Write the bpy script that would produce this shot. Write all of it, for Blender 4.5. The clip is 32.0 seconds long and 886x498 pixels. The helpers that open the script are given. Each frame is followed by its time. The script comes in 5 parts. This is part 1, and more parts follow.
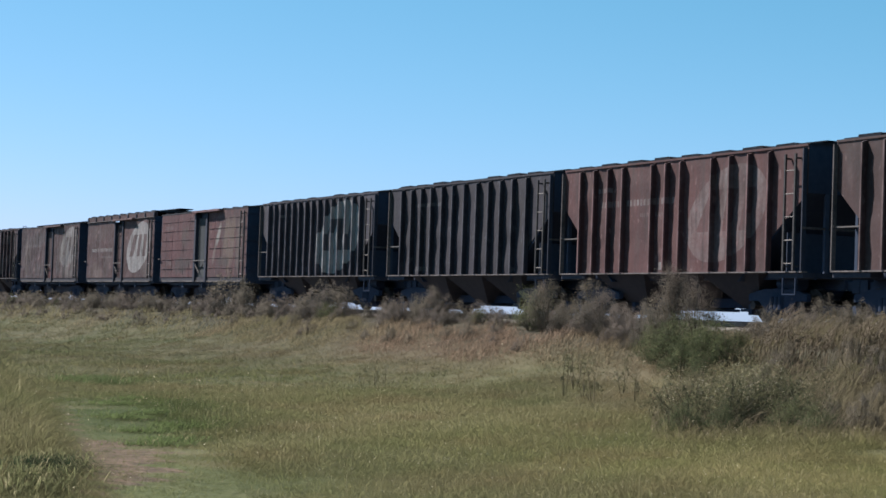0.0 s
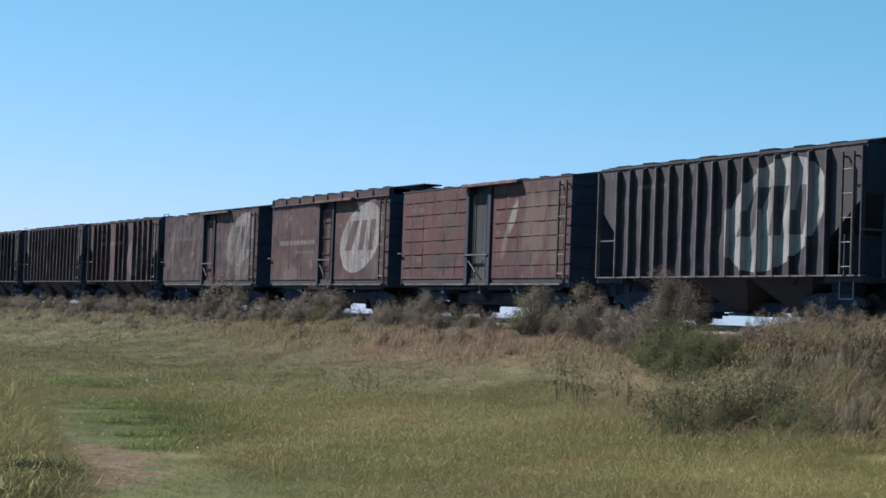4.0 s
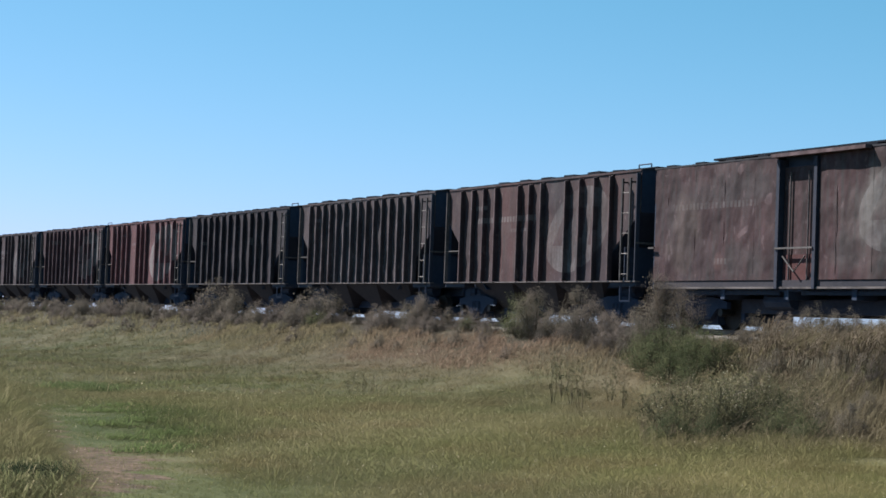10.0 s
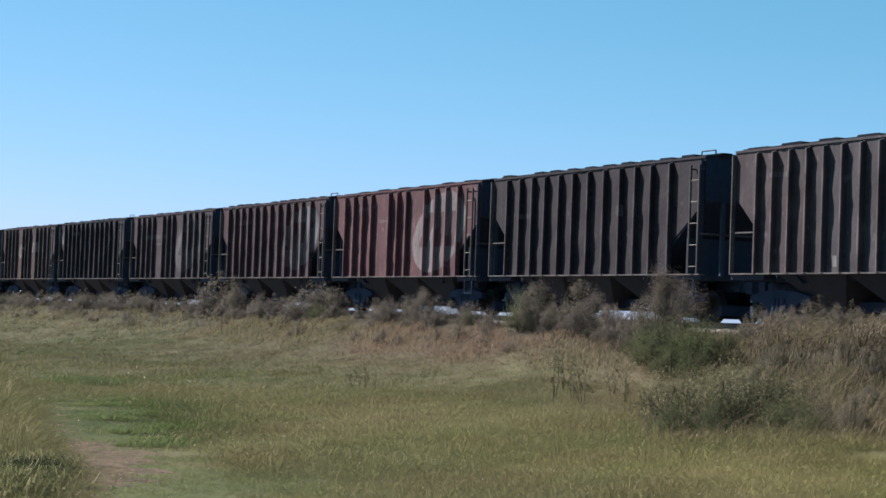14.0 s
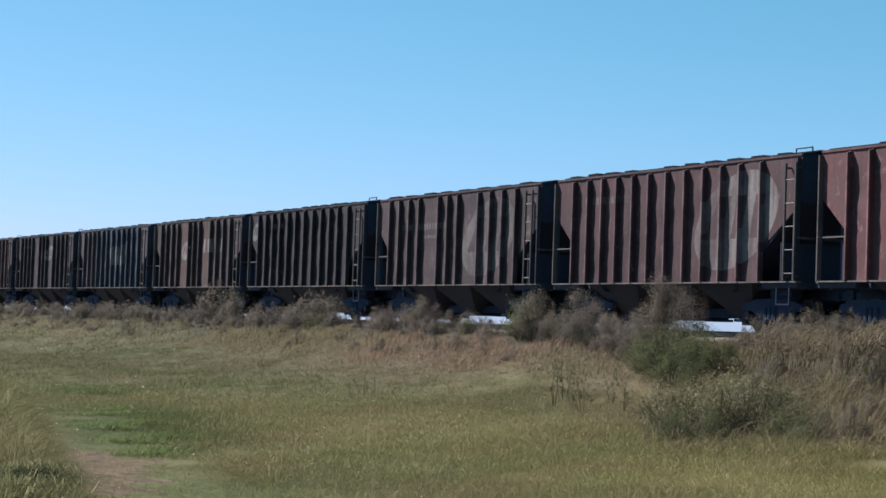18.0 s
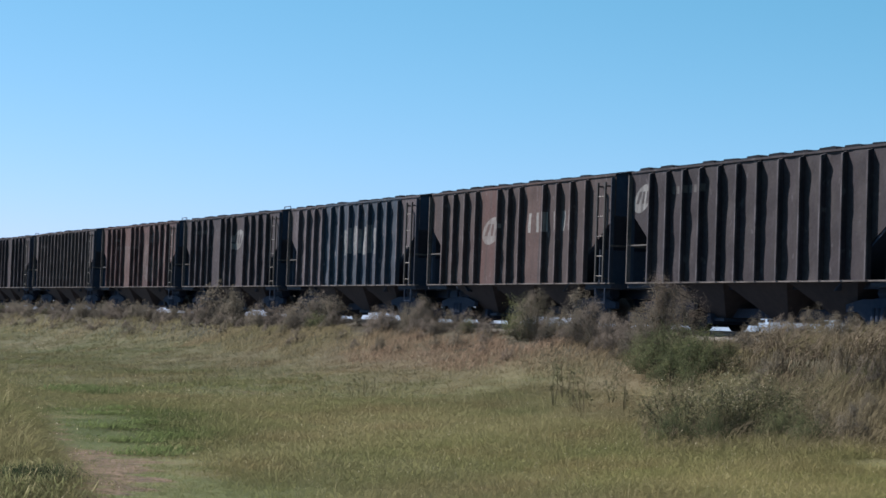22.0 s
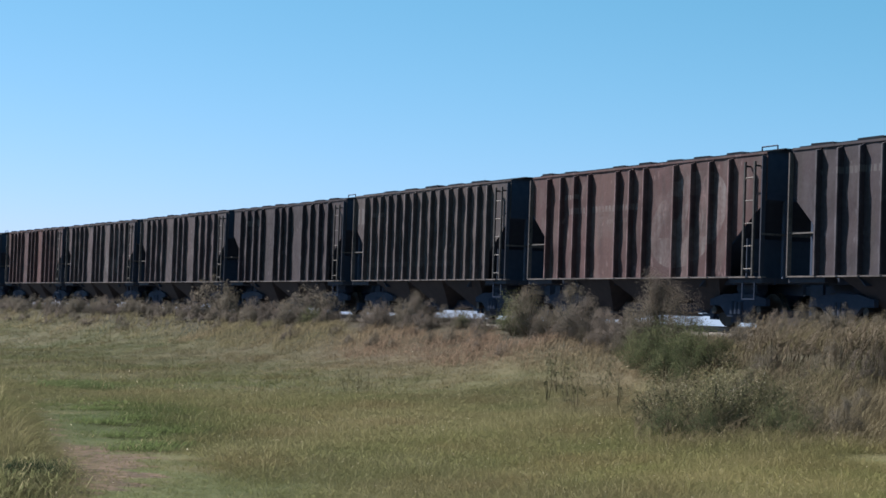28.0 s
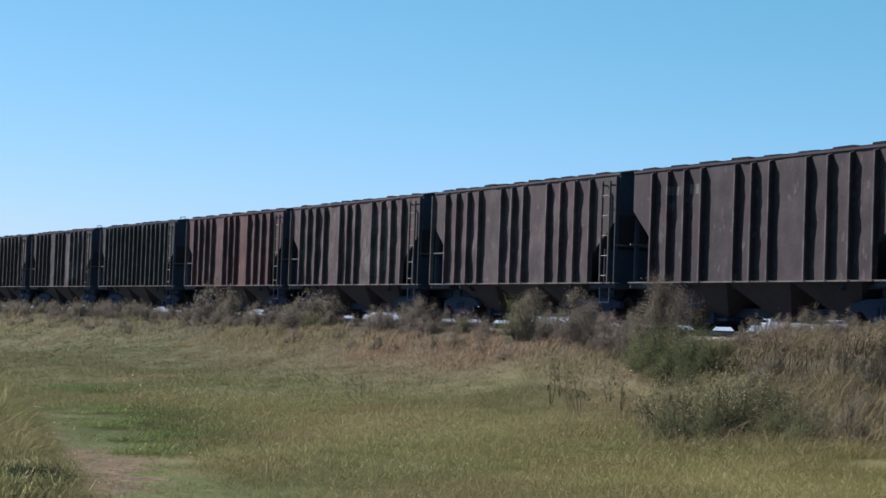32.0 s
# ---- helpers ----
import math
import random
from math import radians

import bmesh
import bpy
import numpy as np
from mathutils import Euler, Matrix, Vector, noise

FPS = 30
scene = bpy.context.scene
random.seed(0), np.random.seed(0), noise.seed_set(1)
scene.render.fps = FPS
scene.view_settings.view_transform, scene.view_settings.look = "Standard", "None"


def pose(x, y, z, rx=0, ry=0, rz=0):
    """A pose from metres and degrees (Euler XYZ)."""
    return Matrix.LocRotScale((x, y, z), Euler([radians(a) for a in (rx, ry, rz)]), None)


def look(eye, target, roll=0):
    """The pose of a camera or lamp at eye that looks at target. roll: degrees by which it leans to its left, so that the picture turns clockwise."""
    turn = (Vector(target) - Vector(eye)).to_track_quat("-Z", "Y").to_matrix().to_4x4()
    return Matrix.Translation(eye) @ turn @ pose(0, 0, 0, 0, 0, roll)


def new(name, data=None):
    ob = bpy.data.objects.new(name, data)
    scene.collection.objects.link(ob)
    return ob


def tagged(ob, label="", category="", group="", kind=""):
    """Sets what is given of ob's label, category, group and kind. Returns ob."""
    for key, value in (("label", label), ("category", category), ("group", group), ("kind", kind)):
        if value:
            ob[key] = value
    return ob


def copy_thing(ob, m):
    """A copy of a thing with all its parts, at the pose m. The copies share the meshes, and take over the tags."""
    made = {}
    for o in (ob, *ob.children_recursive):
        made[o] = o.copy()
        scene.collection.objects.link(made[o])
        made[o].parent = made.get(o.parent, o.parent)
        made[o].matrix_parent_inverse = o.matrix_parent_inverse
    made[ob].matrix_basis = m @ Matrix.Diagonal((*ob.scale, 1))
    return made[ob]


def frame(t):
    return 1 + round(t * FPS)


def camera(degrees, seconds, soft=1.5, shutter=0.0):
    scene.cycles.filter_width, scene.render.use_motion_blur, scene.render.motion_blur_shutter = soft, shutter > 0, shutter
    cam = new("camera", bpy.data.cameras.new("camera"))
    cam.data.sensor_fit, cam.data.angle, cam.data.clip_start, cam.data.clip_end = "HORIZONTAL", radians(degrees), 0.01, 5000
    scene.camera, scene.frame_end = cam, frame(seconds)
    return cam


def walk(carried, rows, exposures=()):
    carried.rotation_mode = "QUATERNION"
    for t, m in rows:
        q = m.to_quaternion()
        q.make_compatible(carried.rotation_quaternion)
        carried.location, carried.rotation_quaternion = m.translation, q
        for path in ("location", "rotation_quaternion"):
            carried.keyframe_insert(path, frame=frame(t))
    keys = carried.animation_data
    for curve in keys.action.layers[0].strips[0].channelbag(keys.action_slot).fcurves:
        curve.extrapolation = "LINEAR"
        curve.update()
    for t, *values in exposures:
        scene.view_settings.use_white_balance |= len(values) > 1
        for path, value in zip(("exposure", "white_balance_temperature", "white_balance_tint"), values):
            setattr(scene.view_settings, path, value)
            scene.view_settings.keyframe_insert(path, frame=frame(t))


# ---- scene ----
cam = camera(27.55, 32.0, soft=1.6)
EYE = 1.6
# seconds, yaw, pitch and lean of the hand-held camera, which stays on its spot
PATH = [
    (0.0, 62.200, 2.010, 2.035),
    (0.5, 62.177, 2.093, 2.049),
    (1.0, 62.215, 2.075, 2.082),
    (1.5, 62.216, 2.000, 2.140),
    (2.0, 62.048, 1.843, 2.148),
    (2.5, 61.975, 2.015, 2.092),
    (3.0, 61.979, 2.125, 2.090),
    (3.5, 62.006, 2.133, 2.087),
    (5.5, 61.780, 2.093, 2.137),
    (6.0, 61.680, 2.031, 2.096),
    (6.5, 61.682, 1.980, 2.095),
    (7.0, 61.755, 1.846, 2.181),
    (7.5, 61.731, 2.065, 2.100),
    (8.0, 61.745, 2.099, 2.151),
    (8.5, 61.774, 2.083, 2.123),
    (9.0, 61.826, 1.953, 2.177),
    (9.5, 61.835, 2.137, 2.134),
    (10.0, 61.847, 2.260, 2.164),
    (10.5, 61.842, 2.318, 2.132),
    (11.0, 61.870, 2.108, 2.135),
    (11.5, 61.842, 2.209, 2.124),
    (12.0, 61.757, 2.340, 2.056),
    (12.5, 61.796, 2.400, 2.007),
    (13.0, 61.791, 2.232, 2.026),
    (13.5, 61.825, 2.146, 2.054),
    (14.0, 61.902, 2.060, 2.108),
    (14.5, 61.886, 2.224, 2.109),
    (16.5, 61.925, 2.263, 2.005),
    (17.0, 61.896, 2.367, 2.050),
    (17.5, 61.890, 2.392, 2.007),
    (18.0, 61.872, 2.339, 2.036),
    (18.5, 61.941, 2.247, 2.056),
    (19.0, 61.930, 2.293, 2.057),
    (19.5, 61.879, 2.427, 1.974),
    (20.0, 61.812, 2.402, 1.975),
    (20.5, 61.844, 2.261, 2.005),
    (21.0, 61.879, 2.203, 2.025),
    (21.5, 61.857, 2.277, 2.049),
    (22.0, 61.873, 2.322, 2.058),
    (22.5, 61.869, 2.323, 2.069),
    (23.0, 61.942, 2.059, 2.104),
    (23.5, 61.914, 2.168, 2.090),
    (24.0, 61.897, 2.274, 2.105),
    (24.5, 61.877, 2.331, 2.050),
    (25.0, 61.865, 2.234, 2.003),
    (25.5, 61.781, 2.087, 2.102),
    (27.5, 61.673, 2.063, 2.107),
    (28.0, 61.678, 2.182, 2.039),
    (28.5, 61.645, 2.323, 2.009),
    (29.0, 61.654, 2.333, 1.944),
    (29.5, 61.706, 2.370, 2.077),
    (30.0, 61.761, 2.177, 2.076),
    (30.5, 61.791, 2.088, 2.050),
    (31.0, 61.784, 2.195, 2.081),
    (31.5, 61.764, 2.276, 2.070),
    (32.0, 61.791, 2.309, 2.111),
]
walk(cam, [(t, pose(0, 0, EYE, 90.08 + p, 0, y) @ pose(0, 0, 0, 0, 0, r)) for t, y, p, r in PATH])

# ---- world and sun ----
SUN = Vector((-2.0, -1.25, 2.8)).normalized()
world = bpy.data.worlds.new("sky")
scene.world = world
world.use_nodes = True
wt = world.node_tree
wt.nodes.clear()
sky = wt.nodes.new("ShaderNodeTexSky")
sky.sky_type = "NISHITA"
sky.sun_disc = False
sky.sun_elevation = math.asin(SUN.z)
sky.sun_rotation = math.atan2(SUN.x, SUN.y)
sky.air_density, sky.dust_density, sky.ozone_density = 1.0, 0.3, 2.0
bg = wt.nodes.new("ShaderNodeBackground")
bg.inputs["Strength"].default_value = 0.05
wo = wt.nodes.new("ShaderNodeOutputWorld")
tint = wt.nodes.new("ShaderNodeMix")
tint.data_type, tint.blend_type = "RGBA", "MULTIPLY"
tint.inputs["Factor"].default_value = 1.0
tint.inputs[7].default_value = (0.585, 0.995, 1.20, 1)
wt.links.new(sky.outputs[0], tint.inputs[6])
# hazier, whiter air towards the horizon: more red and less green where the sky is brightest
split, join = wt.nodes.new("ShaderNodeSeparateColor"), wt.nodes.new("ShaderNodeCombineColor")
wt.links.new(tint.outputs[2], split.inputs[0])
def sky_math(op, a, b, c=0.0):
    n = wt.nodes.new("ShaderNodeMath")
    n.operation = op
    for k, v in enumerate((a, b, c)):
        if isinstance(v, float):
            n.inputs[k].default_value = v
        else:
            wt.links.new(v, n.inputs[k])
    return n.outputs[0]


red = sky_math("MULTIPLY", sky_math("POWER", split.outputs[0], 1.24), 0.857)
green = sky_math("MULTIPLY", sky_math("POWER", split.outputs[1], 0.77), 1.43)
blue = sky_math("MULTIPLY_ADD", split.outputs[2], 0.35, sky_math("MULTIPLY", green, 1.036))
for k, v in enumerate((red, green, blue)):
    wt.links.new(v, join.inputs[k])
wt.links.new(join.outputs[0], bg.inputs[0])
wt.links.new(bg.outputs[0], wo.inputs[0])
sun_data = bpy.data.lights.new("sun", "SUN")
sun_data.energy, sun_data.angle, sun_data.color = 5.0, radians(0.5), (1.0, 0.965, 0.945)
sun = new("sun", sun_data)
sun.matrix_world = look(SUN * 60, (0, 0, 0))
scene.view_settings.exposure = 1.137

# ---- node helpers and materials ----
HALF, SILL, EAVE = 1.40, 1.165, 4.067  # a wagon's half width, its sill and its eaves over the rails


def nd(nt, kind, *ins, operation=""):
    n = nt.nodes.new("ShaderNode" + kind)
    if operation:
        n.operation = operation
    for i, v in enumerate(ins):
        if v is None:
            continue
        if isinstance(v, bpy.types.NodeSocket):
            nt.links.new(v, n.inputs[i])
        else:
            n.inputs[i].default_value = v
    return n.outputs[0]


def mth(nt, op, a, b=None, c=None):
    return nd(nt, "Math", a, b, c, operation=op)


def mix(nt, fac, a, b):
    n = nt.nodes.new("ShaderNodeMix")
    n.data_type = "RGBA"
    for s, v in ((n.inputs["Factor"], fac), (n.inputs[6], a), (n.inputs[7], b)):
        if isinstance(v, bpy.types.NodeSocket):
            nt.links.new(v, s)
        else:
            s.default_value = (*v, 1) if isinstance(v, tuple) and len(v) == 3 else v
    return n.outputs[2]


def ramp(nt, v, lo, hi, a=0.0, b=1.0):
    n = nt.nodes.new("ShaderNodeMapRange")
    nt.links.new(v, n.inputs[0])
    for i, x in enumerate((lo, hi, a, b)):
        n.inputs[i + 1].default_value = x
    return n.outputs[0]


def grain(nt, co, scale, stretch=(1, 1, 1), detail=4.0, seed=0.0):
    m = nt.nodes.new("ShaderNodeMapping")
    nt.links.new(co, m.inputs[0])
    m.inputs["Location"].default_value = (seed * 3.7, seed * 1.9, seed * 5.3)
    m.inputs["Scale"].default_value = stretch
    n = nt.nodes.new("ShaderNodeTexNoise")
    nt.links.new(m.outputs[0], n.inputs["Vector"])
    n.inputs["Scale"].default_value, n.inputs["Detail"].default_value = scale, detail
    return n.outputs[0]


def start(name, rough=0.8, metal=0.0, spec=0.3):
    m = bpy.data.materials.new(name)
    m.use_nodes = True
    nt = m.node_tree
    p = nt.nodes["Principled BSDF"]
    p.inputs["Roughness"].default_value, p.inputs["Metallic"].default_value = rough, metal
    p.inputs["Specular IOR Level"].default_value = spec
    co = nt.nodes.new("ShaderNodeTexCoord").outputs["Object"]
    return m, nt, p, co


def bump(nt, p, h, strength, dist=0.02):
    b = nt.nodes.new("ShaderNodeBump")
    b.inputs["Strength"].default_value, b.inputs["Distance"].default_value = strength, dist
    nt.links.new(h, b.inputs["Height"])
    nt.links.new(b.outputs[0], p.inputs["Normal"])


def plain(name, a, b, scale=4.0, rough=0.8, metal=0.0, stretch=(1, 1, 1), bumpy=0.2, spec=0.3):
    m, nt, p, co = start(name, rough, metal, spec)
    big = grain(nt, co, scale * 0.25, stretch)
    fine = grain(nt, co, scale * 3, stretch, seed=2)
    f = ramp(nt, mth(nt, "ADD", mth(nt, "MULTIPLY", big, 0.6), mth(nt, "MULTIPLY", fine, 0.4)), 0.35, 0.65)
    nt.links.new(mix(nt, f, a, b), p.inputs["Base Color"])
    bump(nt, p, fine, bumpy)
    return m


def rect(nt, x, z, x0, x1, z0, z1, slant=0.0):
    """1 inside a leaning bar of paint."""
    if slant:
        x = mth(nt, "SUBTRACT", x, mth(nt, "MULTIPLY", mth(nt, "SUBTRACT", z, z0), slant))
    a = mth(nt, "COMPARE", x, (x0 + x1) / 2, (x1 - x0) / 2)
    return mth(nt, "MULTIPLY", a, mth(nt, "COMPARE", z, (z0 + z1) / 2, (z1 - z0) / 2))


def union(nt, masks):
    r = masks[0]
    for m in masks[1:]:
        r = mth(nt, "MAXIMUM", r, m)
    return r


WHITE = (0.275, 0.268, 0.262)
FADE = 0.335


def car_paint(seed, base, second=None, disc=None, discs=(), bars=(), zones=(), blocks=(), wear=0.5, streak=0.5, ghost=0.8, smears=(), dust=0.12, dents=0.0):
    """Old wagon paint: faded, streaked and dirty, with what is painted on it.
    disc: (cx, cz, rx, rz) of a pale roundel with leaning bars; bars: pale lettering strips; zones: (x0, x1, colour)."""
    m, nt, p, co = start("wagon_paint", 0.72, 0.0, 0.38)
    sep = nt.nodes.new("ShaderNodeSeparateXYZ")
    nt.links.new(co, sep.inputs[0])
    x, z = sep.outputs[0], mth(nt, "MULTIPLY_ADD", sep.outputs[2], 1.0318, 0.0032)
    aged = lambda c: (c[0] * FADE * 0.99, c[1] * FADE * 0.88, c[2] * FADE * 1.10)
    base = aged(base)
    zones = tuple((a, b, aged(c)) for a, b, c in zones)
    second = aged(second) if second else None
    second = second or tuple(c * 0.62 for c in base)
    big = grain(nt, co, 0.55, (1, 1, 0.8), 5, seed)
    fine = grain(nt, co, 9.0, (1, 1, 1), 5, seed + 1)
    runs = grain(nt, co, 1.0, (7, 7, 0.45), 4, seed + 2)
    col = mix(nt, ramp(nt, big, 0.36, 0.64), second, base)
    for x0, x1, c in zones:
        e = mth(nt, "ADD", x, mth(nt, "MULTIPLY", mth(nt, "SUBTRACT", runs, 0.5), 0.25))
        col = mix(nt, mth(nt, "MULTIPLY", mth(nt, "COMPARE", e, (x0 + x1) / 2, (x1 - x0) / 2), 0.9), col, c)
    marks = []
    for d in ([disc] if disc else []) + list(discs):
        cx, cz, rx, rz = d
        xs = mth(nt, "SUBTRACT", x, mth(nt, "MULTIPLY", mth(nt, "SUBTRACT", z, cz), 0.46))
        u = mth(nt, "POWER", mth(nt, "ABSOLUTE", mth(nt, "DIVIDE", mth(nt, "SUBTRACT", xs, cx), rx * 1.06)), 2.0)
        v = mth(nt, "POWER", mth(nt, "ABSOLUTE", mth(nt, "DIVIDE", mth(nt, "SUBTRACT", z, cz), rz)), 2.0)
        r = mth(nt, "LESS_THAN", mth(nt, "ADD", u, v), 1.0)
        s = rx
        cut = [rect(nt, x, z, cx + a * s, cx + b * s, cz - 0.36 * rz, cz + 0.50 * rz, k * rx / rz)
               for a, b, k in ((-0.86, -0.50, 0.50), (-0.12, 0.16, 0.20), (0.38, 0.64, 0.20))]
        marks.append(mth(nt, "MULTIPLY", r, mth(nt, "SUBTRACT", 1.0, mth(nt, "MULTIPLY", union(nt, cut), 0.85))))
        lost = ramp(nt, grain(nt, co, 0.9, (1.3, 1, 0.7), 5, seed + 11), 0.38, 0.60, min(1.0, 0.15 + 0.85 * ghost ** 2), 1.0)
        marks[-1] = mth(nt, "MULTIPLY", mth(nt, "MULTIPLY", marks[-1], lost), ghost)
    for b in bars:
        gaps = mth(nt, "LESS_THAN", mth(nt, "FRACT", mth(nt, "MULTIPLY", x, 1.15 / (b[3] - b[2] + 0.02))), 0.62)
        marks.append(mth(nt, "MULTIPLY", mth(nt, "MULTIPLY", rect(nt, x, z, *b[:4], 0.0), gaps), b[4]))
    for b in blocks:
        marks.append(rect(nt, x, z, *b))
    if marks:
        worn = ramp(nt, mth(nt, "ADD", mth(nt, "MULTIPLY", fine, 0.45), mth(nt, "MULTIPLY", runs, 0.55)), 0.30, 0.62, 1.0, 1.0 - wear)
        col = mix(nt, mth(nt, "MULTIPLY", union(nt, marks), worn), col, WHITE)
    dirt = mth(nt, "MULTIPLY", ramp(nt, runs, 0.48, 0.70), streak)
    col = mix(nt, dirt, col, (0.022, 0.018, 0.017))
    # pale dust washed down in runs
    wash = grain(nt, co, 1.3, (1.7, 1.5, 0.8), 7, seed + 5)
    col = mix(nt, mth(nt, "MULTIPLY", ramp(nt, wash, 0.50, 0.66), dust), col, (0.118, 0.098, 0.092))
    for cx, cz, rx, rz, lean, tone, amount in smears:
        # a blotch of old patch paint, soot or dust with a ragged edge
        xs = mth(nt, "SUBTRACT", x, mth(nt, "MULTIPLY", mth(nt, "SUBTRACT", z, cz), lean))
        u = mth(nt, "POWER", mth(nt, "ABSOLUTE", mth(nt, "DIVIDE", mth(nt, "SUBTRACT", xs, cx), rx)), 2.0)
        v = mth(nt, "POWER", mth(nt, "ABSOLUTE", mth(nt, "DIVIDE", mth(nt, "SUBTRACT", z, cz), rz)), 2.0)
        rag = grain(nt, co, 1.7, (1.2, 1, 0.8), 6, seed + cx)
        d = mth(nt, "ADD", mth(nt, "ADD", u, v), mth(nt, "MULTIPLY", mth(nt, "SUBTRACT", rag, 0.5), 3.2))
        col = mix(nt, ramp(nt, d, 0.35, 1.15, amount, 0.0), col, tuple(c * 0.68 for c in tone))
    pale = mth(nt, "MULTIPLY", ramp(nt, grain(nt, co, 2.2, (1.6, 1, 0.8), 6, seed + 3), 0.56, 0.74), 0.28)
    col = mix(nt, pale, col, tuple(min(1, c * 1.6 + 0.012) for c in base))
    # worn rib edges with a highlight painted in, and patches scuffed and washed pale
    edge = mth(nt, "MULTIPLY", mth(nt, "LESS_THAN", sep.outputs[1], 0.011 - HALF), ramp(nt, grain(nt, co, 1.4, (2.0, 1, 1.2), 5, seed + 6), 0.40, 0.62, 0.15, 0.85))
    col = mix(nt, edge, col, tuple(min(1, c * 1.6 + 0.050) for c in base))
    scuff = ramp(nt, grain(nt, co, 3.1, (1, 1, 0.30), 7, seed + 7), 0.60, 0.72, 0.0, 0.5)
    col = mix(nt, scuff, col, tuple(min(1, c * 1.3 + 0.022) for c in base))
    chips = ramp(nt, grain(nt, co, 5.5, (1.0, 1.0, 0.55), 8, seed + 8), 0.63, 0.69, 0.0, 0.55)
    col = mix(nt, chips, col, tuple(min(1, c * 1.4 + 0.055) for c in base))
    soot = ramp(nt, grain(nt, co, 1.1, (1.5, 1.0, 0.5), 8, seed + 9), 0.54, 0.70, 0.0, 0.55)
    col = mix(nt, soot, col, tuple(c * 0.45 for c in base))
    nt.links.new(col, p.inputs["Base Color"])
    nt.links.new(ramp(nt, fine, 0.3, 0.7, 0.6, 0.85), p.inputs["Roughness"])
    height = mth(nt, "ADD", fine, mth(nt, "MULTIPLY", big, 2.0))
    if dents:
        # sheets buckled and knocked in from the load
        buckle = mth(nt, "ADD", grain(nt, co, 1.2, (1.4, 1, 0.8), 2, seed + 12), mth(nt, "MULTIPLY", grain(nt, co, 1.0, (1.7, 1, 0.22), 1, seed + 13), 0.8))
        height = mth(nt, "ADD", height, mth(nt, "MULTIPLY", buckle, dents))
    bump(nt, p, height, 0.25, 0.02)
    return m


def plant(name, a, b, through_light=0.3, rough=0.7):
    """Leaves: each twig has its own tone between a and b, some light passing through; the shading follows the bush's round form."""
    m, nt, p, co = start(name, rough, 0.0, 0.04)
    at = nt.nodes.new("ShaderNodeAttribute")
    at.attribute_name = "tone"
    sep = nt.nodes.new("ShaderNodeSeparateXYZ")
    nt.links.new(at.outputs["Color"], sep.inputs[0])
    geo = nt.nodes.new("ShaderNodeNewGeometry")
    info = nt.nodes.new("ShaderNodeObjectInfo")
    pick = mth(nt, "ADD", sep.outputs[0], mth(nt, "MULTIPLY", mth(nt, "SUBTRACT", geo.outputs["Random Per Island"], 0.5), 0.35))
    pick = mth(nt, "ADD", pick, mth(nt, "MULTIPLY", mth(nt, "SUBTRACT", info.outputs["Random"], 0.5), 0.3))
    col = mix(nt, ramp(nt, pick, 0.0, 1.0), a, b)
    nt.links.new(col, p.inputs["Base Color"])
    way = nt.nodes.new("ShaderNodeAttribute")
    way.attribute_name = "out"
    turn = nt.nodes.new("ShaderNodeVectorTransform")
    turn.vector_type, turn.convert_from, turn.convert_to = "NORMAL", "OBJECT", "WORLD"
    nt.links.new(way.outputs["Vector"], turn.inputs[0])
    up = nt.nodes.new("ShaderNodeVectorMath")
    up.operation = "MULTIPLY_ADD"
    up.inputs[1].default_value = (0.28, 0.28, 0.28)
    nt.links.new(geo.outputs["Normal"], up.inputs[0])
    nt.links.new(turn.outputs[0], up.inputs[2])
    nt.links.new(up.outputs[0], p.inputs["Normal"])
    t = nt.nodes.new("ShaderNodeBsdfTranslucent")
    nt.links.new(col, t.inputs[0])
    s = nt.nodes.new("ShaderNodeMixShader")
    s.inputs[0].default_value = through_light
    nt.links.new(p.outputs[0], s.inputs[1])
    nt.links.new(t.outputs[0], s.inputs[2])
    nt.links.new(s.outputs[0], nt.nodes["Material Output"].inputs[0])
    return m


def grass_paint(name, through_light=0.35, rough_shade=0.35):
    """Blades whose dryness is carried blade by blade in the mesh."""
    m, nt, p, co = start(name, 0.8, 0.0, 0.03)
    at = nt.nodes.new("ShaderNodeAttribute")
    at.attribute_name = "tone"
    geo = nt.nodes.new("ShaderNodeNewGeometry")
    v = nt.nodes.new("ShaderNodeHueSaturation")
    nt.links.new(at.outputs["Color"], v.inputs["Color"])
    nt.links.new(ramp(nt, geo.outputs["Random Per Island"], 0, 1, 0.93, 1.08), v.inputs["Value"])
    nt.links.new(v.outputs[0], p.inputs["Base Color"])
    # soft blades: the shading leans towards the upright of the whole sward
    up = nt.nodes.new("ShaderNodeVectorMath")
    up.operation = "MULTIPLY_ADD"
    up.inputs[1].default_value = (rough_shade, rough_shade, rough_shade)
    up.inputs[2].default_value = (0.0, 0.0, 0.85)
    nt.links.new(geo.outputs["Normal"], up.inputs[0])
    nt.links.new(up.outputs[0], p.inputs["Normal"])
    t = nt.nodes.new("ShaderNodeBsdfTranslucent")
    nt.links.new(v.outputs[0], t.inputs[0])
    s = nt.nodes.new("ShaderNodeMixShader")
    s.inputs[0].default_value = through_light
    nt.links.new(p.outputs[0], s.inputs[1])
    nt.links.new(t.outputs[0], s.inputs[2])
    nt.links.new(s.outputs[0], nt.nodes["Material Output"].inputs[0])
    return m


